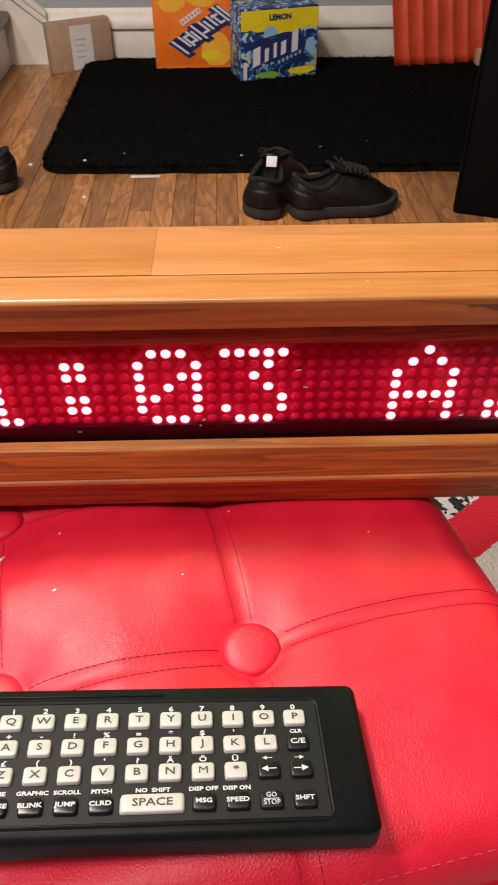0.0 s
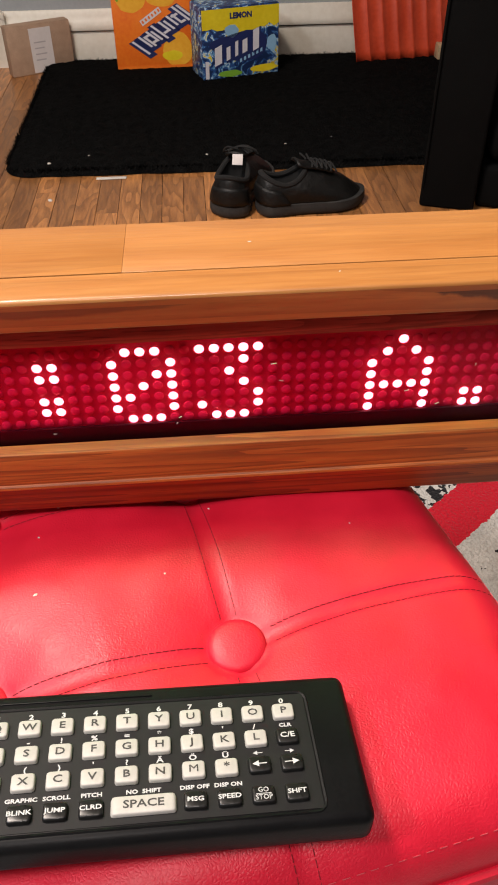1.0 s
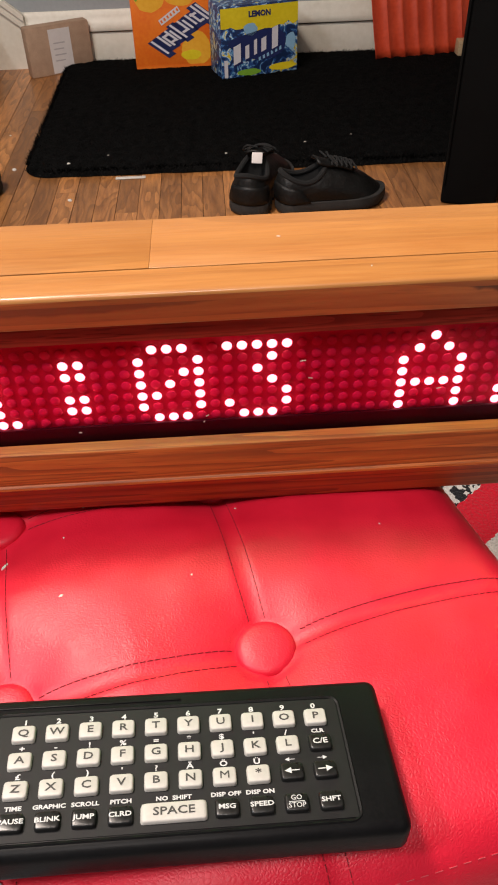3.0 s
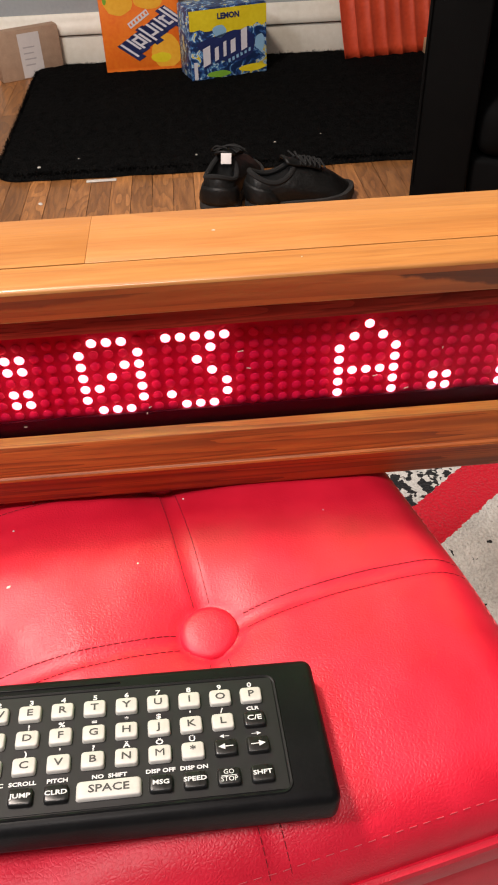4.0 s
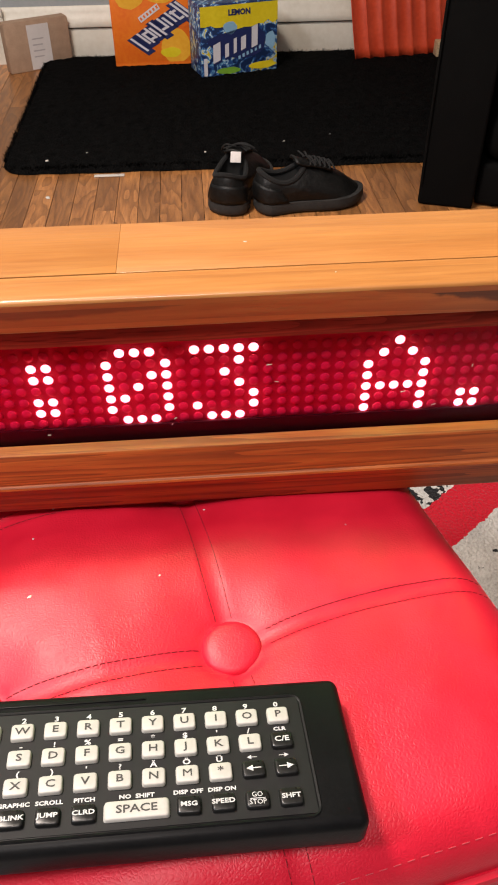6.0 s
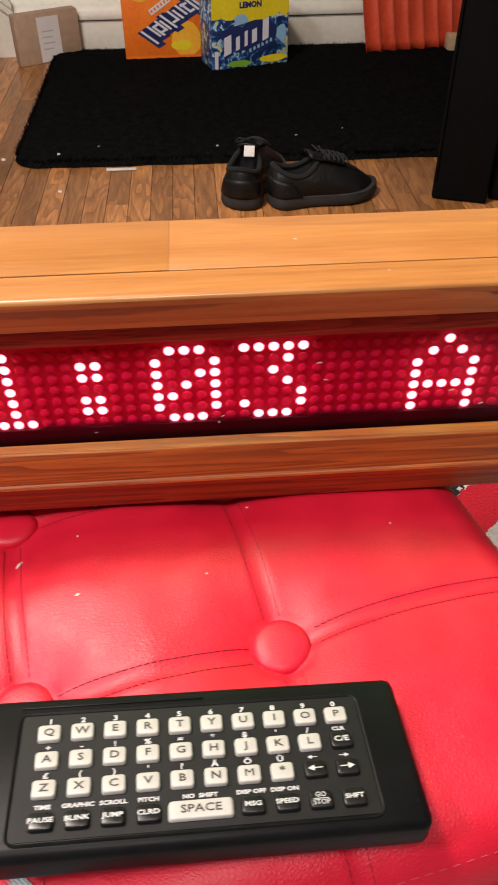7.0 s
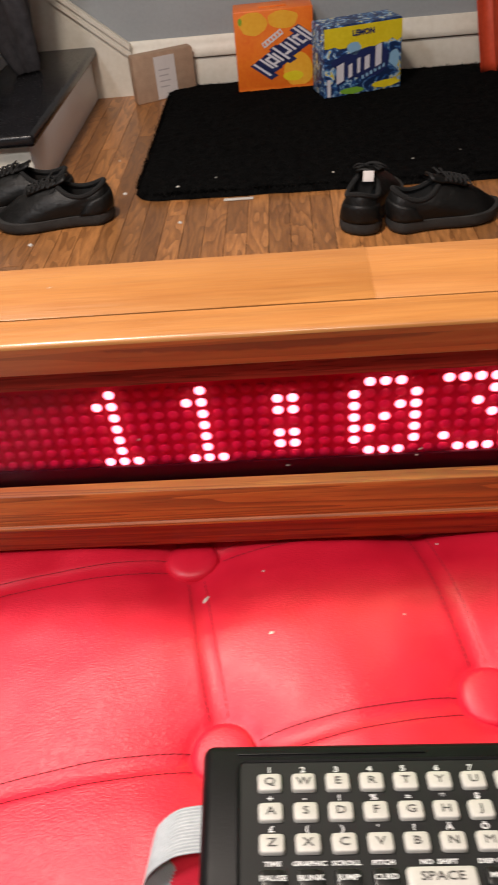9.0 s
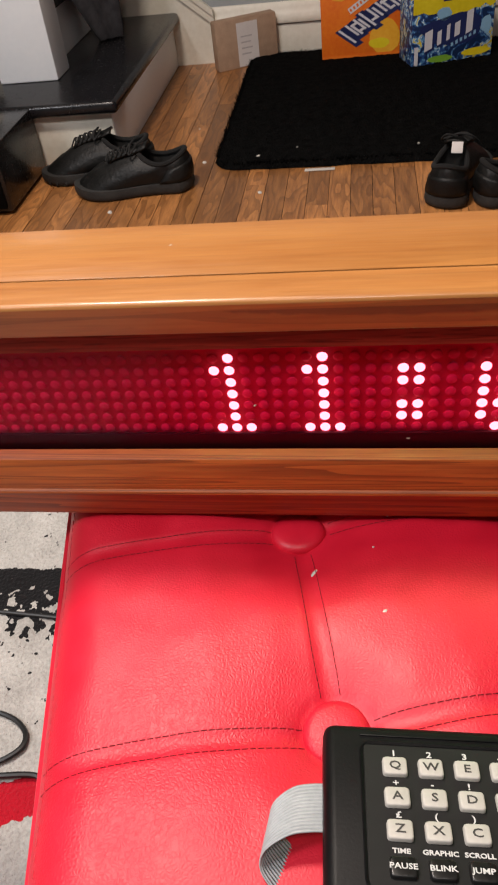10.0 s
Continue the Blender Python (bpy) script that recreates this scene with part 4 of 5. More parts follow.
# ---- shoes ----
def shoe(name, label, at, yaw, length=0.29, flip=1):
    """A low lace-up shoe; heel at the origin, toe along +x."""
    ob = thing(name, label, "shoe", at, yaw, group="black shoes")
    w0 = 0.116 * length / 0.29
    sole_top, n = 0.030, 48

    def half(s):
        """Half width along the foot, with a round toe and heel."""
        wide = w0 / 2 * (0.66 + 0.14 * math.exp(-((s - 0.10) / 0.13) ** 2) + 0.36 * math.exp(-((s - 0.72) / 0.24) ** 2))
        if s > 0.80:
            wide *= math.sqrt(max(0.0, 1 - ((s - 0.80) / 0.20) ** 2))
        if s < 0.11:
            wide *= math.sqrt(max(0.0, 1 - ((0.11 - s) / 0.11) ** 2))
        return wide

    def bend(s):
        return flip * 0.010 * math.sin(math.pi * min(1, max(0, s)))

    def foot(q, grow=0.0):
        """Plan of the sole at an angle; q = 0 is the toe."""
        c, d = math.cos(q), math.sin(q)
        s = 0.5 + 0.5 * c
        return Vector((s * length + grow * c, bend(s) + math.copysign(half(s), d) + grow * d, 0))

    def collar_at(q):
        """The rim of the opening: high at heel and instep, dipped at the ankle."""
        c, d = math.cos(q), math.sin(q)
        s = 0.225 + 0.195 * c
        z = 0.074 + (0.030 * c * c if c > 0 else 0.020 * c * c)
        return Vector((s * length, bend(s) + 0.036 * d * length / 0.29, z))

    angles = [2 * math.pi * i / n for i in range(n)]
    rows = []
    for k in range(13):
        f = k / 12
        line = []
        for q in angles:
            low, high = foot(q, -0.002), collar_at(q)
            p = low.lerp(high, f)
            front = max(0.0, math.cos(q))
            p.z = sole_top - 0.004 + (high.z - sole_top + 0.004) * (1 - (1 - f) ** (1.25 + 0.30 * front))
            out = Vector((math.cos(q), math.sin(q), 0))
            puff = 0.007 * math.sin(math.pi * f) * (1 - 0.5 * front)
            crease = 0.0022 * noise.noise((p.x * 60, p.y * 60, p.z * 60 + flip)) * math.sin(math.pi * f)
            line.append(p + out * (puff + crease) + Vector((0, 0, crease)))
        rows.append(line)
    part("upper", grid_mesh(rows, closed_v=True), M["shoe"], ob, "creased black leather upper", angle=80)
    inner = [[collar_at(q) * 1.0 for q in angles]]
    for z, shrink in ((0.062, 0.90), (0.045, 0.88), (0.037, 0.80)):
        mid = Vector((0.225 * length, bend(0.22), 0))
        inner.append([Vector((*(mid.lerp(collar_at(q), shrink)).xy, z)) for q in angles])
    bm = grid_mesh(inner, closed_v=True)
    bm.faces.new([v for v in bm.verts if abs(v.co.z - 0.037) < 1e-5])
    part("lining", bm, M["lining"], ob, "dark padded lining", angle=60)
    part("collar", tube([collar_at(q) for q in angles[::3]], 0.0062, 8, True), M["lining"], ob, "padded black collar")
    heel = []
    for k in range(6):
        f = 0.04 + 0.12 * k
        line = []
        for i in range(11):
            q = math.pi + radians(-62 + 12.4 * i)
            p = foot(q, -0.002).lerp(collar_at(q), f)
            p.z = sole_top - 0.003 + (collar_at(q).z - sole_top) * (1 - (1 - f) ** 1.25)
            line.append(p + Vector((math.cos(q), math.sin(q), 0)) * (0.0035 + 0.0078 * math.sin(math.pi * min(1, f + 0.08))))
        heel.append(line)
    part("heel_counter", grid_mesh(heel), M["shoe"], ob, "stiff black heel patch", angle=70).modifiers.new("thick", "SOLIDIFY").thickness = 0.003
    # sole with a worn rim that rises at the toe
    sole_rows = []
    for z, g in ((0.001, -0.005), (0.004, 0.001), (0.012, 0.004), (0.022, 0.003), (sole_top - 0.002, 0.002), (sole_top, -0.003)):
        sole_rows.append([foot(q, g) + Vector((0, 0, z + 0.004 * max(0, math.cos(q)) ** 8)) for q in angles])
    part("sole", grid_mesh(sole_rows, closed_v=True, caps=True), M["sole"], ob, "thick scuffed grey-black rubber sole", angle=50)
    for i in range(9):
        q = radians(35 + 12 * i) * (1 if flip < 0 else -1)
        p = foot(q, 0.0035)
        lug = block(-0.004, 0.004, -0.0014, 0.0014, 0.004, 0.013, 0.001)
        bmesh.ops.transform(lug, matrix=pose(p.x, p.y, 0, 0, 0, math.degrees(q) + 90), verts=lug.verts)
        part("sole_lug", lug, M["sole"], ob)

    def instep(s):
        """Height of the vamp along its middle line."""
        f = min(1.0, max(0.0, (1 - s) / (1 - 0.42)))
        return sole_top + (0.104 - sole_top) * (1 - (1 - f) ** 1.55)

    tong = []
    for i in range(11):
        s = 0.66 - 0.33 * i / 10
        z = instep(s) + 0.005 + (0.010 * ((i - 7) / 3) ** 1.4 if i > 7 else 0)
        tong.append([(s * length, bend(s) + w * 0.023, z + 0.006 * (1 - w * w) - 0.004) for w in (-1, -0.5, 0, 0.5, 1)])
    part("tongue", grid_mesh(tong), M["shoe"], ob, angle=70).modifiers.new("thick", "SOLIDIFY").thickness = 0.006
    for i in range(5):
        s = 0.45 + 0.045 * i
        z = instep(s) + 0.009
        for sgn in (-1, 1):
            part("lace", tube([(s * length, bend(s) - 0.025 * sgn, z - 0.007), (s * length + 0.007, bend(s), z + 0.003), (s * length + 0.013, bend(s) + 0.025 * sgn, z - 0.009)], 0.0022, 6), M["lace"], ob)
    z = instep(0.44) + 0.012
    part("lace_bow", tube([(0.43 * length, bend(0.4), z), (0.40 * length, 0.022 + bend(0.4), z + 0.006), (0.46 * length, 0.036 + bend(0.4), z - 0.012),
                           (0.46 * length, 0.012, z + 0.002), (0.44 * length, -0.018, z + 0.004), (0.50 * length, -0.034, z - 0.014)], 0.0022, 6), M["lace"], ob)
    return ob


one = shoe("shoe", "black lace-up work shoe with a white size tag inside", (0.023, 1.586, 0.0), 70, 0.285)
part("size_tag", block(-0.012, 0.012, -0.0008, 0.0008, -0.012, 0.012, 0.0004), M["paper"], one, "white cloth size tag").matrix_basis = pose(0.080, -0.002, 0.108, -34, 0, -80)
shoe("shoe", "scuffed black lace-up work shoe lying beside its mate on oak floor", (0.094, 1.612, 0.0), 13, 0.262, flip=-1)
shoe("shoe", "black leather lace-up shoe in front of the stairs on oak floor", (-0.572, 1.795, 0.0), 183, 0.30)
shoe("shoe", "black leather lace-up shoe half hidden behind its mate", (-0.690, 1.895, 0.0), 184, 0.30, flip=-1)

# ---- cartons by the wall ----
def flat_patch(name, outline_pts, z, mat, parent, m, label=""):
    bm = prism(outline_pts, "z", z - 0.0002, z)
    ob = part(name, bm, mat, parent, label, smooth=False)
    ob.matrix_basis = m
    return ob


def blob(cx, cy, rx, ry, wob=0.15, seed=0.0, n=22):
    return [(cx + rx * math.cos(a) * (1 + wob * noise.noise((math.cos(a) * 1.3 + seed, math.sin(a) * 1.3, seed))),
             cy + ry * math.sin(a) * (1 + wob * noise.noise((math.cos(a) * 1.3 + seed, math.sin(a) * 1.3, seed)))) for a in [2 * math.pi * i / n for i in range(n)]]


def slab(cx, cy, w, h, turn, lean=0.0):
    c, s = math.cos(radians(turn)), math.sin(radians(turn))
    return [(cx + c * px - s * py, cy + s * px + c * py) for px, py in ((-w / 2 - lean * h, -h / 2), (w / 2 - lean * h, -h / 2), (w / 2 + lean * h, h / 2), (-w / 2 + lean * h, h / 2))]


RUG = 0.021
orange_box = thing("soda_carton", "orange cardboard soda can carton with printed fruit, against the baseboard", "carton", (-0.155, 2.706, RUG), 2.5)
W, D, H = 0.256, 0.125, 0.243
part("box", block(-W / 2, W / 2, 0, D, 0, H, 0.004), M["box_orange"], orange_box, "orange printed cardboard box")
def op(name, pts, layer, mat):
    return flat_patch(name, [(px - W / 2, py) for px, py in pts], 0.0004 * layer, M[mat], orange_box, pose(0, 0, 0, 90, 0, 0))
op("print", blob(0.205, 0.055, 0.048, 0.052, 0.2, 1), 1, "box_amber")
op("print", blob(0.060, 0.205, 0.046, 0.034, 0.2, 2), 1, "box_amber")
op("print", blob(0.160, 0.212, 0.050, 0.026, 0.2, 3), 1, "box_amber")
op("print", blob(0.185, 0.040, 0.034, 0.015, 0.2, 7), 2, "box_yellow")
for i, (px, py, w, h) in enumerate(((0.088, 0.066, 0.012, 0.046), (0.106, 0.084, 0.022, 0.036), (0.130, 0.100, 0.020, 0.034), (0.152, 0.112, 0.012, 0.046), (0.172, 0.128, 0.022, 0.032), (0.198, 0.144, 0.022, 0.032), (0.226, 0.164, 0.018, 0.048))):
    w, h = 1.12 * w, 1.3 * h
    op("print", slab(px + 0.002, py - 0.003, w + 0.014, h + 0.014, 28, -0.25), 3, "box_navy")
    op("print", slab(px - 0.30 * w, py, 0.0075, h, 28, -0.25), 4, "box_pale")
    if w > 0.02:
        op("print", slab(px + 0.34 * w, py + 0.001 * i, 0.0075, 0.9 * h, 28, -0.25), 4, "box_pale")
        op("print", slab(px, py + (0.36 if i % 2 else -0.36) * h, 0.9 * w, 0.0075, 28, -0.25), 5, "box_pale")
op("print", slab(0.122, 0.158, 0.075, 0.018, 32), 3, "box_pale")
for i in range(6):
    op("print", slab(0.096 + 0.0105 * i, 0.142 + 0.0066 * i, 0.006, 0.009, 32), 4, "box_orange")
op("print", blob(0.020, 0.214, 0.006, 0.010, 0.2, 5), 2, "box_green")
op("print", slab(0.128, 0.007, 0.25, 0.008, 0), 2, "box_orange")
part("carry_flap", block(-0.045, 0.045, 0.035, 0.09, H, H + 0.003, 0.001), M["box_orange"], orange_box)

blue_box = thing("tea_carton", "yellow and blue cardboard can carton printed with lemon, on black rug", "carton", (0.1235, 2.590, RUG), 16)
W, D, H = 0.259, 0.122, 0.206
part("box", block(-W / 2, W / 2, 0, D, 0, H, 0.004), M["box_splash"], blue_box, "blue printed cardboard box")
def bp(name, pts, layer, mat):
    return flat_patch(name, [(px - W / 2, py) for px, py in pts], 0.0004 * layer, M[mat], blue_box, pose(0, 0, 0, 90, 0, 0))
band = [(0.001, H - 0.004), (0.001, 0.138)] + [(0.001 + 0.257 * i / 16, 0.146 + 0.012 * noise.noise((i * 0.9, 2.0, 0)) - 0.020 * math.exp(-((i - 8) / 3) ** 2)) for i in range(17)] + [(0.258, H - 0.004)]
bp("print", band, 1, "box_yellow")
bp("print", blob(0.130, 0.092, 0.105, 0.040, 0.35, 4), 2, "box_navy")
for px, py, w, h in ((0.052, 0.070, 0.026, 0.050), (0.086, 0.074, 0.014, 0.036), (0.114, 0.086, 0.011, 0.040), (0.142, 0.092, 0.018, 0.036), (0.180, 0.108, 0.022, 0.056)):
    bp("print", slab(px + 0.003, py - 0.003, w + 0.006, h + 0.006, 21, 0.2), 3, "box_navy")
    bp("print", slab(px, py, w, h, 21, 0.2), 4, "box_pale")
for i in range(6):
    bp("print", slab(0.128 + 0.014 * i, 0.050 + 0.005 * i, 0.008, 0.010, 21, 0.15), 3, "box_sky")
bp("print", blob(0.098, 0.138, 0.022, 0.018, 0.3, 2), 2, "box_sky")
bp("print", blob(0.205, 0.020, 0.048, 0.010, 0.3, 5), 2, "box_yellow")
bp("print", blob(0.090, 0.014, 0.040, 0.010, 0.3, 8), 2, "box_green")
bp("print", blob(0.235, 0.092, 0.016, 0.026, 0.3, 11), 2, "box_sky")
bp("print", slab(0.014, 0.030, 0.012, 0.052, 0), 2, "box_pale")
lettering("LEMON", 0.022, M["box_navy"], blue_box, pose(-0.0, -0.0012, 0.180, 90, 0, 0), "print", 0.0011)
part("lid_print", block(-W / 2 + 0.004, W / 2 - 0.004, 0.004, D - 0.004, H, H + 0.0008, 0), M["box_splash"], blue_box, smooth=False)

carton = thing("parcel", "small brown cardboard parcel with white address label, leaning by baseboard", "parcel", (-0.537, 2.778, 0.0), 27)
W, D, H = 0.220, 0.045, 0.150
part("box", block(-W / 2, W / 2, 0, D, 0, H, 0.003), M["cardboard"], carton, "brown cardboard box")
part("label_sheet", block(-0.035, 0.040, -0.0008, -0.0001, 0.004, 0.140, 0), M["paper"], carton, "plain white address label", smooth=False)
for i in range(4):
    part("print_bar", block(-0.022, 0.018 - 0.006 * (i % 2), -0.0012, -0.0008, 0.095 - 0.018 * i, 0.099 - 0.018 * i, 0), plain("faded print", (0.45, 0.42, 0.42), 0.7) if i == 0 else bpy.data.materials["faded print"], carton, smooth=False)
part("top_flap", block(-W / 2 + 0.002, W / 2 - 0.002, 0.002, D - 0.002, H, H + 0.002, 0.001), M["cardboard"], carton)

# pleated sheet that leans on the baseboard
pleats = []
for i in range(121):
    s = i / 120
    ridge = 0.010 * (1 - abs(math.sin(math.pi * s * 7.0)) ** 0.7)
    x = 0.505 + 0.36 * s
    line = []
    for j in range(13):
        h = j / 12
        lean = 0.060 * h + 0.03 * h * h
        line.append((x + 0.018 * (1 - h) * (1 - h) - 0.02 * h, 2.712 + 0.055 * s + lean - ridge, RUG - 0.001 + 0.36 * h))
    pleats.append(line)
pl_ob = part("pleated_sheet", grid_mesh(pleats), M["orange_sheet"], None, angle=70)
tagged(pl_ob, "orange-red pleated plastic sheet standing on the black rug", "pleated sheet")
pl_ob.modifiers.new("thick", "SOLIDIFY").thickness = 0.002
tagged(part("wood_block", block(0.800, 0.850, 2.700, 2.745, RUG, RUG + 0.048, 0.003), M["block_wood"]), "small pale wooden block on the black rug", "wood block")

# ---- black armchair with red pillow ----
chair = thing("armchair", "black upholstered armchair with a red shaggy pillow on it", "armchair", (0.474, 1.612, 0), -20)
part("arm", block(0, 0.125, 0.0, 0.80, 0.0008, 0.64, 0.007, 3), M["sofa"], chair, "padded black arm")
part("arm", block(0.775, 0.90, 0.0, 0.80, 0.0008, 0.64, 0.007, 3), M["sofa"], chair, "padded black arm")
part("base", block(0.127, 0.773, 0.022, 0.74, 0.004, 0.10, 0.012, 3), M["sofa"], chair)
part("seat_cushion", block(0.128, 0.772, 0.012, 0.62, 0.101, 0.222, 0.045, 6), M["sofa"], chair, "rounded black seat cushion")
part("backrest", block(0.127, 0.773, 0.62, 0.82, 0.20, 0.86, 0.05, 5), M["sofa"], chair)
part("back_panel", block(0.1255, 0.7745, 0.745, 0.800, 0.004, 0.80, 0.004), M["sofa"], chair)
part("welt", tube([(0.004, -0.002, 0.05), (0.004, -0.003, 0.3), (0.006, -0.002, 0.58)], 0.003, 6), M["sofa"], chair)
for x in (0.03, 0.83):
    for y in (0.03, 0.73):
        part("glide", block(x, x + 0.04, y, y + 0.04, 0, 0.0045, 0.001), M["cabinet"], chair)


def shaggy_pillow(turn):
    ob = thing("throw_pillow", "red shaggy plush throw pillow leaning on black chair", "pillow")
    ob.matrix_basis = turn
    rows = []
    for i in range(25):
        p = math.pi * (i + 0.5) / 25 - math.pi / 2
        line = []
        for j in range(40):
            a = 2 * math.pi * j / 40
            ca, sa = math.cos(a), math.sin(a)
            sq = 1.0 / max(abs(ca), abs(sa)) ** 0.7
            line.append((0.19 * ca * sq * math.cos(p) ** 0.6, 0.19 * sa * sq * math.cos(p) ** 0.6, 0.075 * math.sin(p)))
        rows.append(line)
    part("cover", grid_mesh(rows, closed_v=True, caps=True), M["pillow"], ob, angle=80)
    rng = random.Random(4)
    bm = bmesh.new()
    for _ in range(5200):
        row = rows[rng.randrange(25)]
        p = Vector(row[rng.randrange(40)])
        out = Vector((p.x * 2.2, p.y * 2.2, p.z * 6)).normalized()
        d = (out + Vector((rng.uniform(-0.7, 0.7), rng.uniform(-0.7, 0.7), rng.uniform(-0.7, 0.7)))).normalized()
        ln = rng.uniform(0.018, 0.038)
        side = d.cross(Vector((rng.uniform(-1, 1), rng.uniform(-1, 1), rng.uniform(-1, 1)))).normalized() * 0.0026
        up = d.cross(side)
        mid = p + d * ln * 0.6 + Vector((0, -0.004, 0))
        vs = [bm.verts.new(c) for c in (p - side, p + side, p + up, mid - side * 0.9, mid + side * 0.9, mid + up * 0.9, p + d * ln + Vector((0, -0.009, 0)))]
        for f in ((0, 1, 4, 3), (1, 2, 5, 4), (2, 0, 3, 5), (3, 4, 6), (4, 5, 6), (5, 3, 6)):
            bm.faces.new([vs[i] for i in f])
    fr = part("shag", bm, M["pillow"], ob, "long red shag strands", smooth=False)
    fr["kind"] = "stuff"
    return ob


shaggy_pillow(pose(0.945, 1.82, 0.385, 58, 0, -16))

# ---- garment on the stairs ----
cloth = []
for i in range(41):
    s = i / 40
    line = []
    for j in range(37):
        a = 2 * math.pi * j / 36
        taper = 0.055 + 0.12 * (1 - s) ** 0.8
        fold = 1 + 0.22 * math.sin(3 * a + 2.2 * s) + 0.13 * math.sin(7 * a - 3 * s) + 0.08 * noise.noise((a * 2, s * 6, 1))
        cx, cy = -1.030 + 0.085 * s, 2.48 + 0.105 * s
        line.append((cx + taper * (0.62 + 0.3 * (1 - s)) * fold * math.cos(a), cy + taper * fold * math.sin(a), 0.78 - 0.603 * s + 0.03 * noise.noise((a * 1.5, s * 3, 7)) * (1 - s)))
    cloth.append(line)
tagged(part("hanging_jacket", grid_mesh(cloth, caps=False), M["garment"], None, angle=80), "dark charcoal jacket draped down the stairs with loose folds", "jacket")

# ---- black things by the stairs ----
speaker = thing("speaker_box", "low black speaker box beside the stairs", "speaker", (-1.30, 1.67, 0))
part("cabinet", block(0, 0.295, 0.0, 0.275, 0.008, 0.168, 0.006), M["cabinet"], speaker)
part("front_grille", block(0.01, 0.285, -0.008, -0.0005, 0.018, 0.158, 0.004), M["sofa"], speaker)
for x in (0.02, 0.25):
    for y in (0.02, 0.23):
        part("foot", block(x, x + 0.025, y, y + 0.025, 0, 0.0085, 0.002), M["cabinet"], speaker)
tower = thing("media_cabinet", "low black lacquered cabinet with a steel edge trim", "cabinet", (-1.62, 1.42, 0))
part("side_panel", block(0.562, 0.58, 0.0, 0.215, 0, 0.40, 0.003), M["cabinet"], tower)
part("side_panel", block(0, 0.018, 0.0, 0.215, 0, 0.40, 0.003), M["cabinet"], tower)
part("door", block(0.0185, 0.5615, -0.001, 0.017, 0.01, 0.39, 0.003), M["cabinet"], tower)
part("back_panel", block(0.0185, 0.5615, 0.205, 0.215, 0.0, 0.39, 0.001), M["cabinet"], tower)
part("top_panel", block(-0.005, 0.585, -0.005, 0.22, 0.4005, 0.418, 0.004), M["cabinet"], tower)
part("edge_trim", block(0.5805, 0.5835, 0.196, 0.204, 0.02, 0.39, 0.001), M["steel"], tower, "thin steel edge trim")

# ---- small things on the floor ----
bar = tagged(part("wooden_rail", block(0.384, 0.440, 0.30, 0.93, 0.012, 0.055, 0.006), M["bar_wood"]), "golden oak rail lying on the patterned rug", "wooden rail")
tagged(part("floor_cable", tube([(-0.95, 0.50, 0.016), (-0.72, 0.487, 0.016), (-0.60, 0.480, 0.016), (-0.50, 0.472, 0.016), (-0.42, 0.462, 0.016)], 0.0028, 8), M["cable"]), "thin black cable lying across the patterned rug", "cable")
tagged(part("floor_cable", tube([(-0.80, 0.335, 0.016), (-0.64, 0.348, 0.016), (-0.556, 0.347, 0.016), (-0.518, 0.330, 0.017), (-0.512, 0.306, 0.019), (-0.545, 0.286, 0.017), (-0.60, 0.280, 0.016)], 0.0030, 8), M["cable"]), "black cable curled into a loop on patterned rug", "cable")
tagged(part("floor_cable", tube([(-0.66, 0.262, 0.017), (-0.58, 0.268, 0.020), (-0.52, 0.275, 0.022), (-0.488, 0.279, 0.018), (-0.477, 0.270, 0.017), (-0.470, 0.239, 0.017), (-0.465, 0.205, 0.017), (-0.455, 0.140, 0.017), (-0.452, 0.02, 0.017)], 0.0032, 8), M["cable"]), "black cable bent sharply beside the ottoman on patterned rug", "cable")

tagged(part("paper_scrap", block(-0.296, -0.220, 1.838, 1.852, 0.0005, 0.003, 0.001), M["lint"]), "torn white paper scrap at the edge of the rug", "paper scrap")


def crumb(x, y, z, r, seed):
    bm = bmesh.new()
    bmesh.ops.create_icosphere(bm, subdivisions=2, radius=r)
    for v in bm.verts:
        v.co *= 1 + 0.5 * noise.noise(v.co * (0.9 / r) + Vector((seed, 0, 0)))
        v.co.z *= 0.55
    bmesh.ops.translate(bm, vec=(x, y, z + r * 0.3), verts=bm.verts)
    return tagged(part("crumb", bm, M["lint"]), "tiny white crumb of lint", "crumb", "crumbs on the floor")


for i, (x, y, z, r) in enumerate(((-0.398, 1.725, 0.0, 0.0055), (-0.756, 1.655, 0.0, 0.006), (-0.566, 1.935, 0.0, 0.006), (-0.62, 2.19, 0.0, 0.003), (-0.417, 1.902, 0.021, 0.005), (-0.013, 1.924, 0.021, 0.004),
                                 (0.20, 1.98, 0.021, 0.0035), (-0.20, 1.99, 0.021, 0.003), (0.33, 2.02, 0.021, 0.003), (-0.32, 1.95, 0.021, 0.0025), (0.05, 2.06, 0.021, 0.0025))):
    crumb(x, y, z, r, i * 3.7)

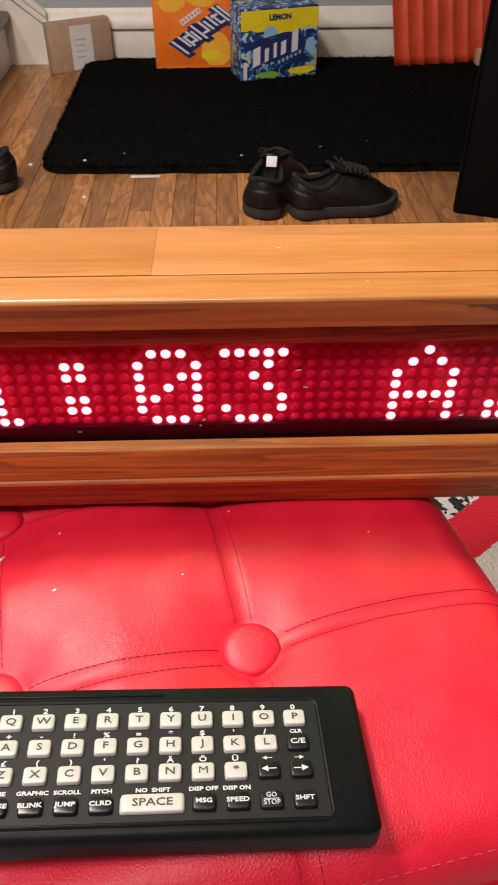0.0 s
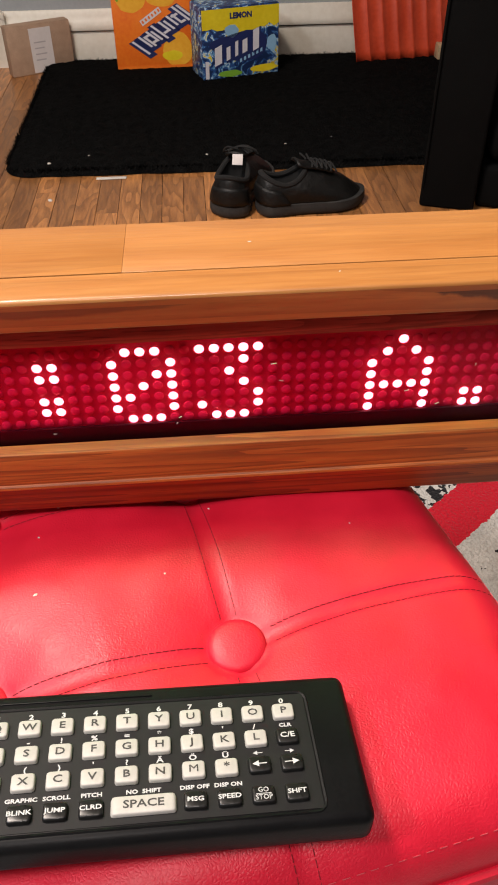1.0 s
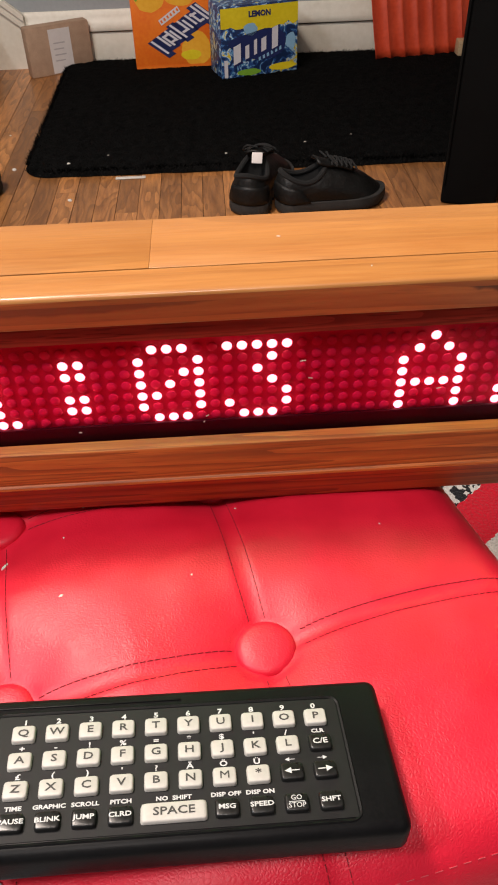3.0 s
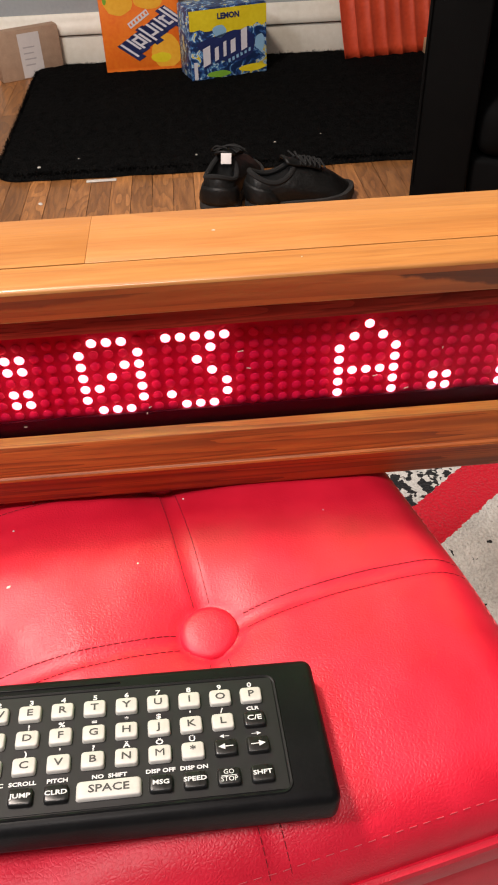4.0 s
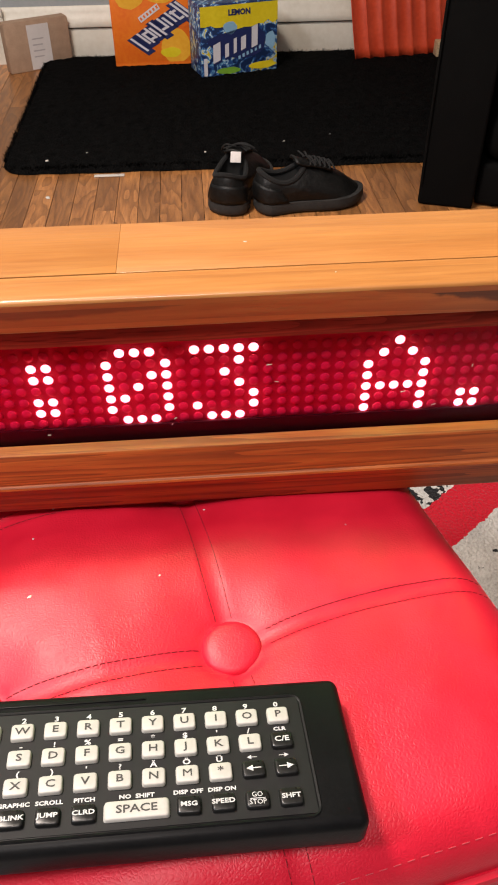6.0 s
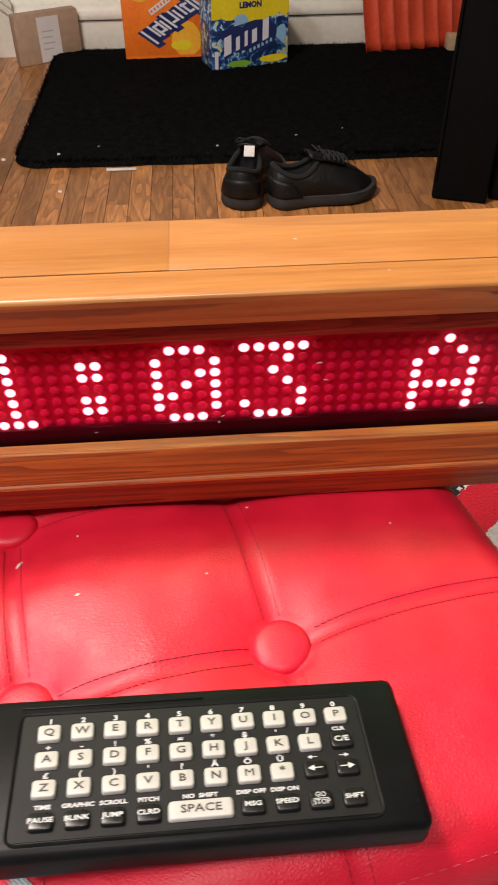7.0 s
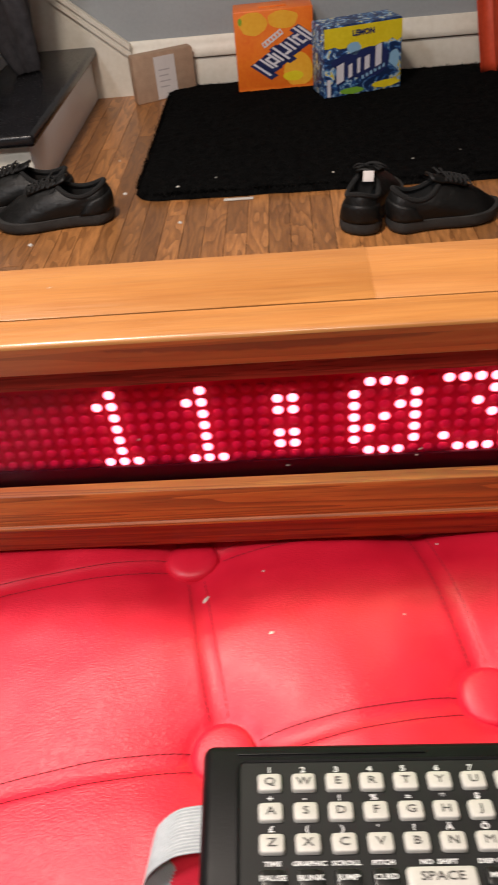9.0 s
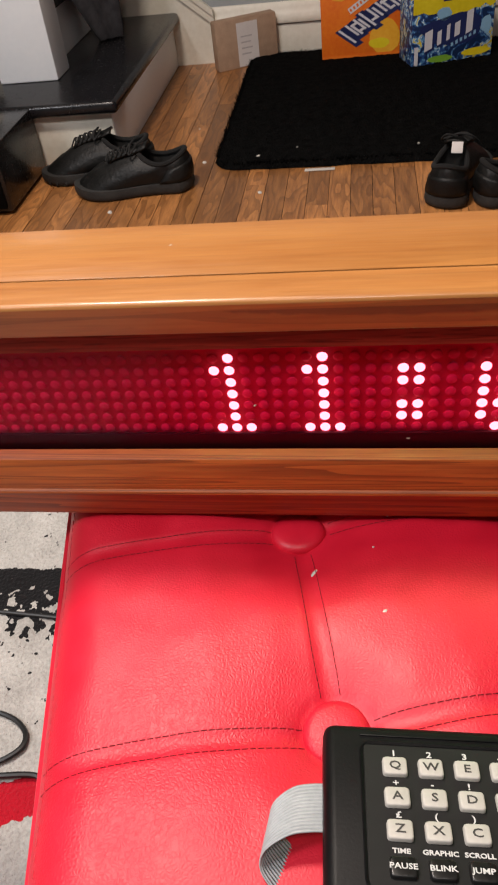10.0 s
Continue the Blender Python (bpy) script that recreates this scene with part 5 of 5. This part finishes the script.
# dust on the leather and on the sign
for i, (x, y, r, ln) in enumerate(((-0.139, 0.241, 0.0011, 1), (-0.147, 0.216, 0.0010, 1), (-0.142, 0.171, 0.0010, 1.6), (-0.178, 0.200, 0.0013, 2.6), (-0.050, 0.232, 0.0009, 1), (0.03, 0.21, 0.0007, 1), (-0.075, 0.18, 0.0008, 1))):
    loc = Matrix.Rotation(-radians(OT_YAW), 3, "Z") @ Vector((x - OT_X, y - OT_Y, 0))
    ob = crumb(0, 0, 0, 0.75 * r, i * 1.3 + 40)
    ob.matrix_basis = pose(x, y, pad_height(loc.x, loc.y) - 0.0002, 0, 0, 20 * i) @ Matrix.Diagonal((ln, 1, 1, 1))
for i, (x, y) in enumerate(((-0.021, 0.278), (-0.245, 0.282), (0.02, 0.243))):
    ob = crumb(0, 0, 0, 0.0005, i * 2.1 + 80)
    ob.matrix_basis = pose(x, y, HEAD - 0.0002, 0, 0, 35 * i) @ Matrix.Diagonal((2.2, 1, 0.6, 1))

# ---- floor strips ----
STRIP = 0.0515
strip_meshes = []
for ln in (0.62, 0.80, 0.95, 1.15, 1.40):
    bm = block(-STRIP / 2 + 0.0006, STRIP / 2 - 0.0006, 0, ln - 0.0012, -0.012, 0.0, 0.0)
    strip_meshes.append((ln, mesh_from("plank", bm, M["plank"], False)))
rng = random.Random(11)
count = 0
rest = bmesh.new()
for c in range(-58, 47):
    x = c * STRIP
    near = -1.05 < x < 0.62
    y = 0.95 - rng.uniform(0, 0.9) if near else -2.4
    while y < WALL_Y - 0.002:
        ln, me = strip_meshes[rng.randrange(5)]
        ln = min(ln, WALL_Y - y)
        if near and count < 300 and ln > 0.05:
            if ln < me.vertices[0].co.y or abs(ln - (WALL_Y - y)) < 1e-6:
                piece = new("plank", mesh_from("plank", block(-STRIP / 2 + 0.0006, STRIP / 2 - 0.0006, 0, ln - 0.0012, -0.012, 0.0, 0.0), M["plank"], False))
            else:
                piece = new("plank", me)
            piece.parent = floor
            piece.matrix_basis = pose(x, y, rng.uniform(-0.0004, 0.0003))
            count += 1
        elif ln > 0.05:
            vs = [rest.verts.new(p) for p in ((x - STRIP / 2 + 0.0006, y, -0.0005), (x + STRIP / 2 - 0.0006, y, -0.0005), (x + STRIP / 2 - 0.0006, y + ln - 0.0012, -0.0005), (x - STRIP / 2 + 0.0006, y + ln - 0.0012, -0.0005))]
            rest.faces.new(vs)
        y += ln
far_planks = part("plank_field", rest, M["plank"], floor, smooth=False)
far_planks["kind"] = "stuff"
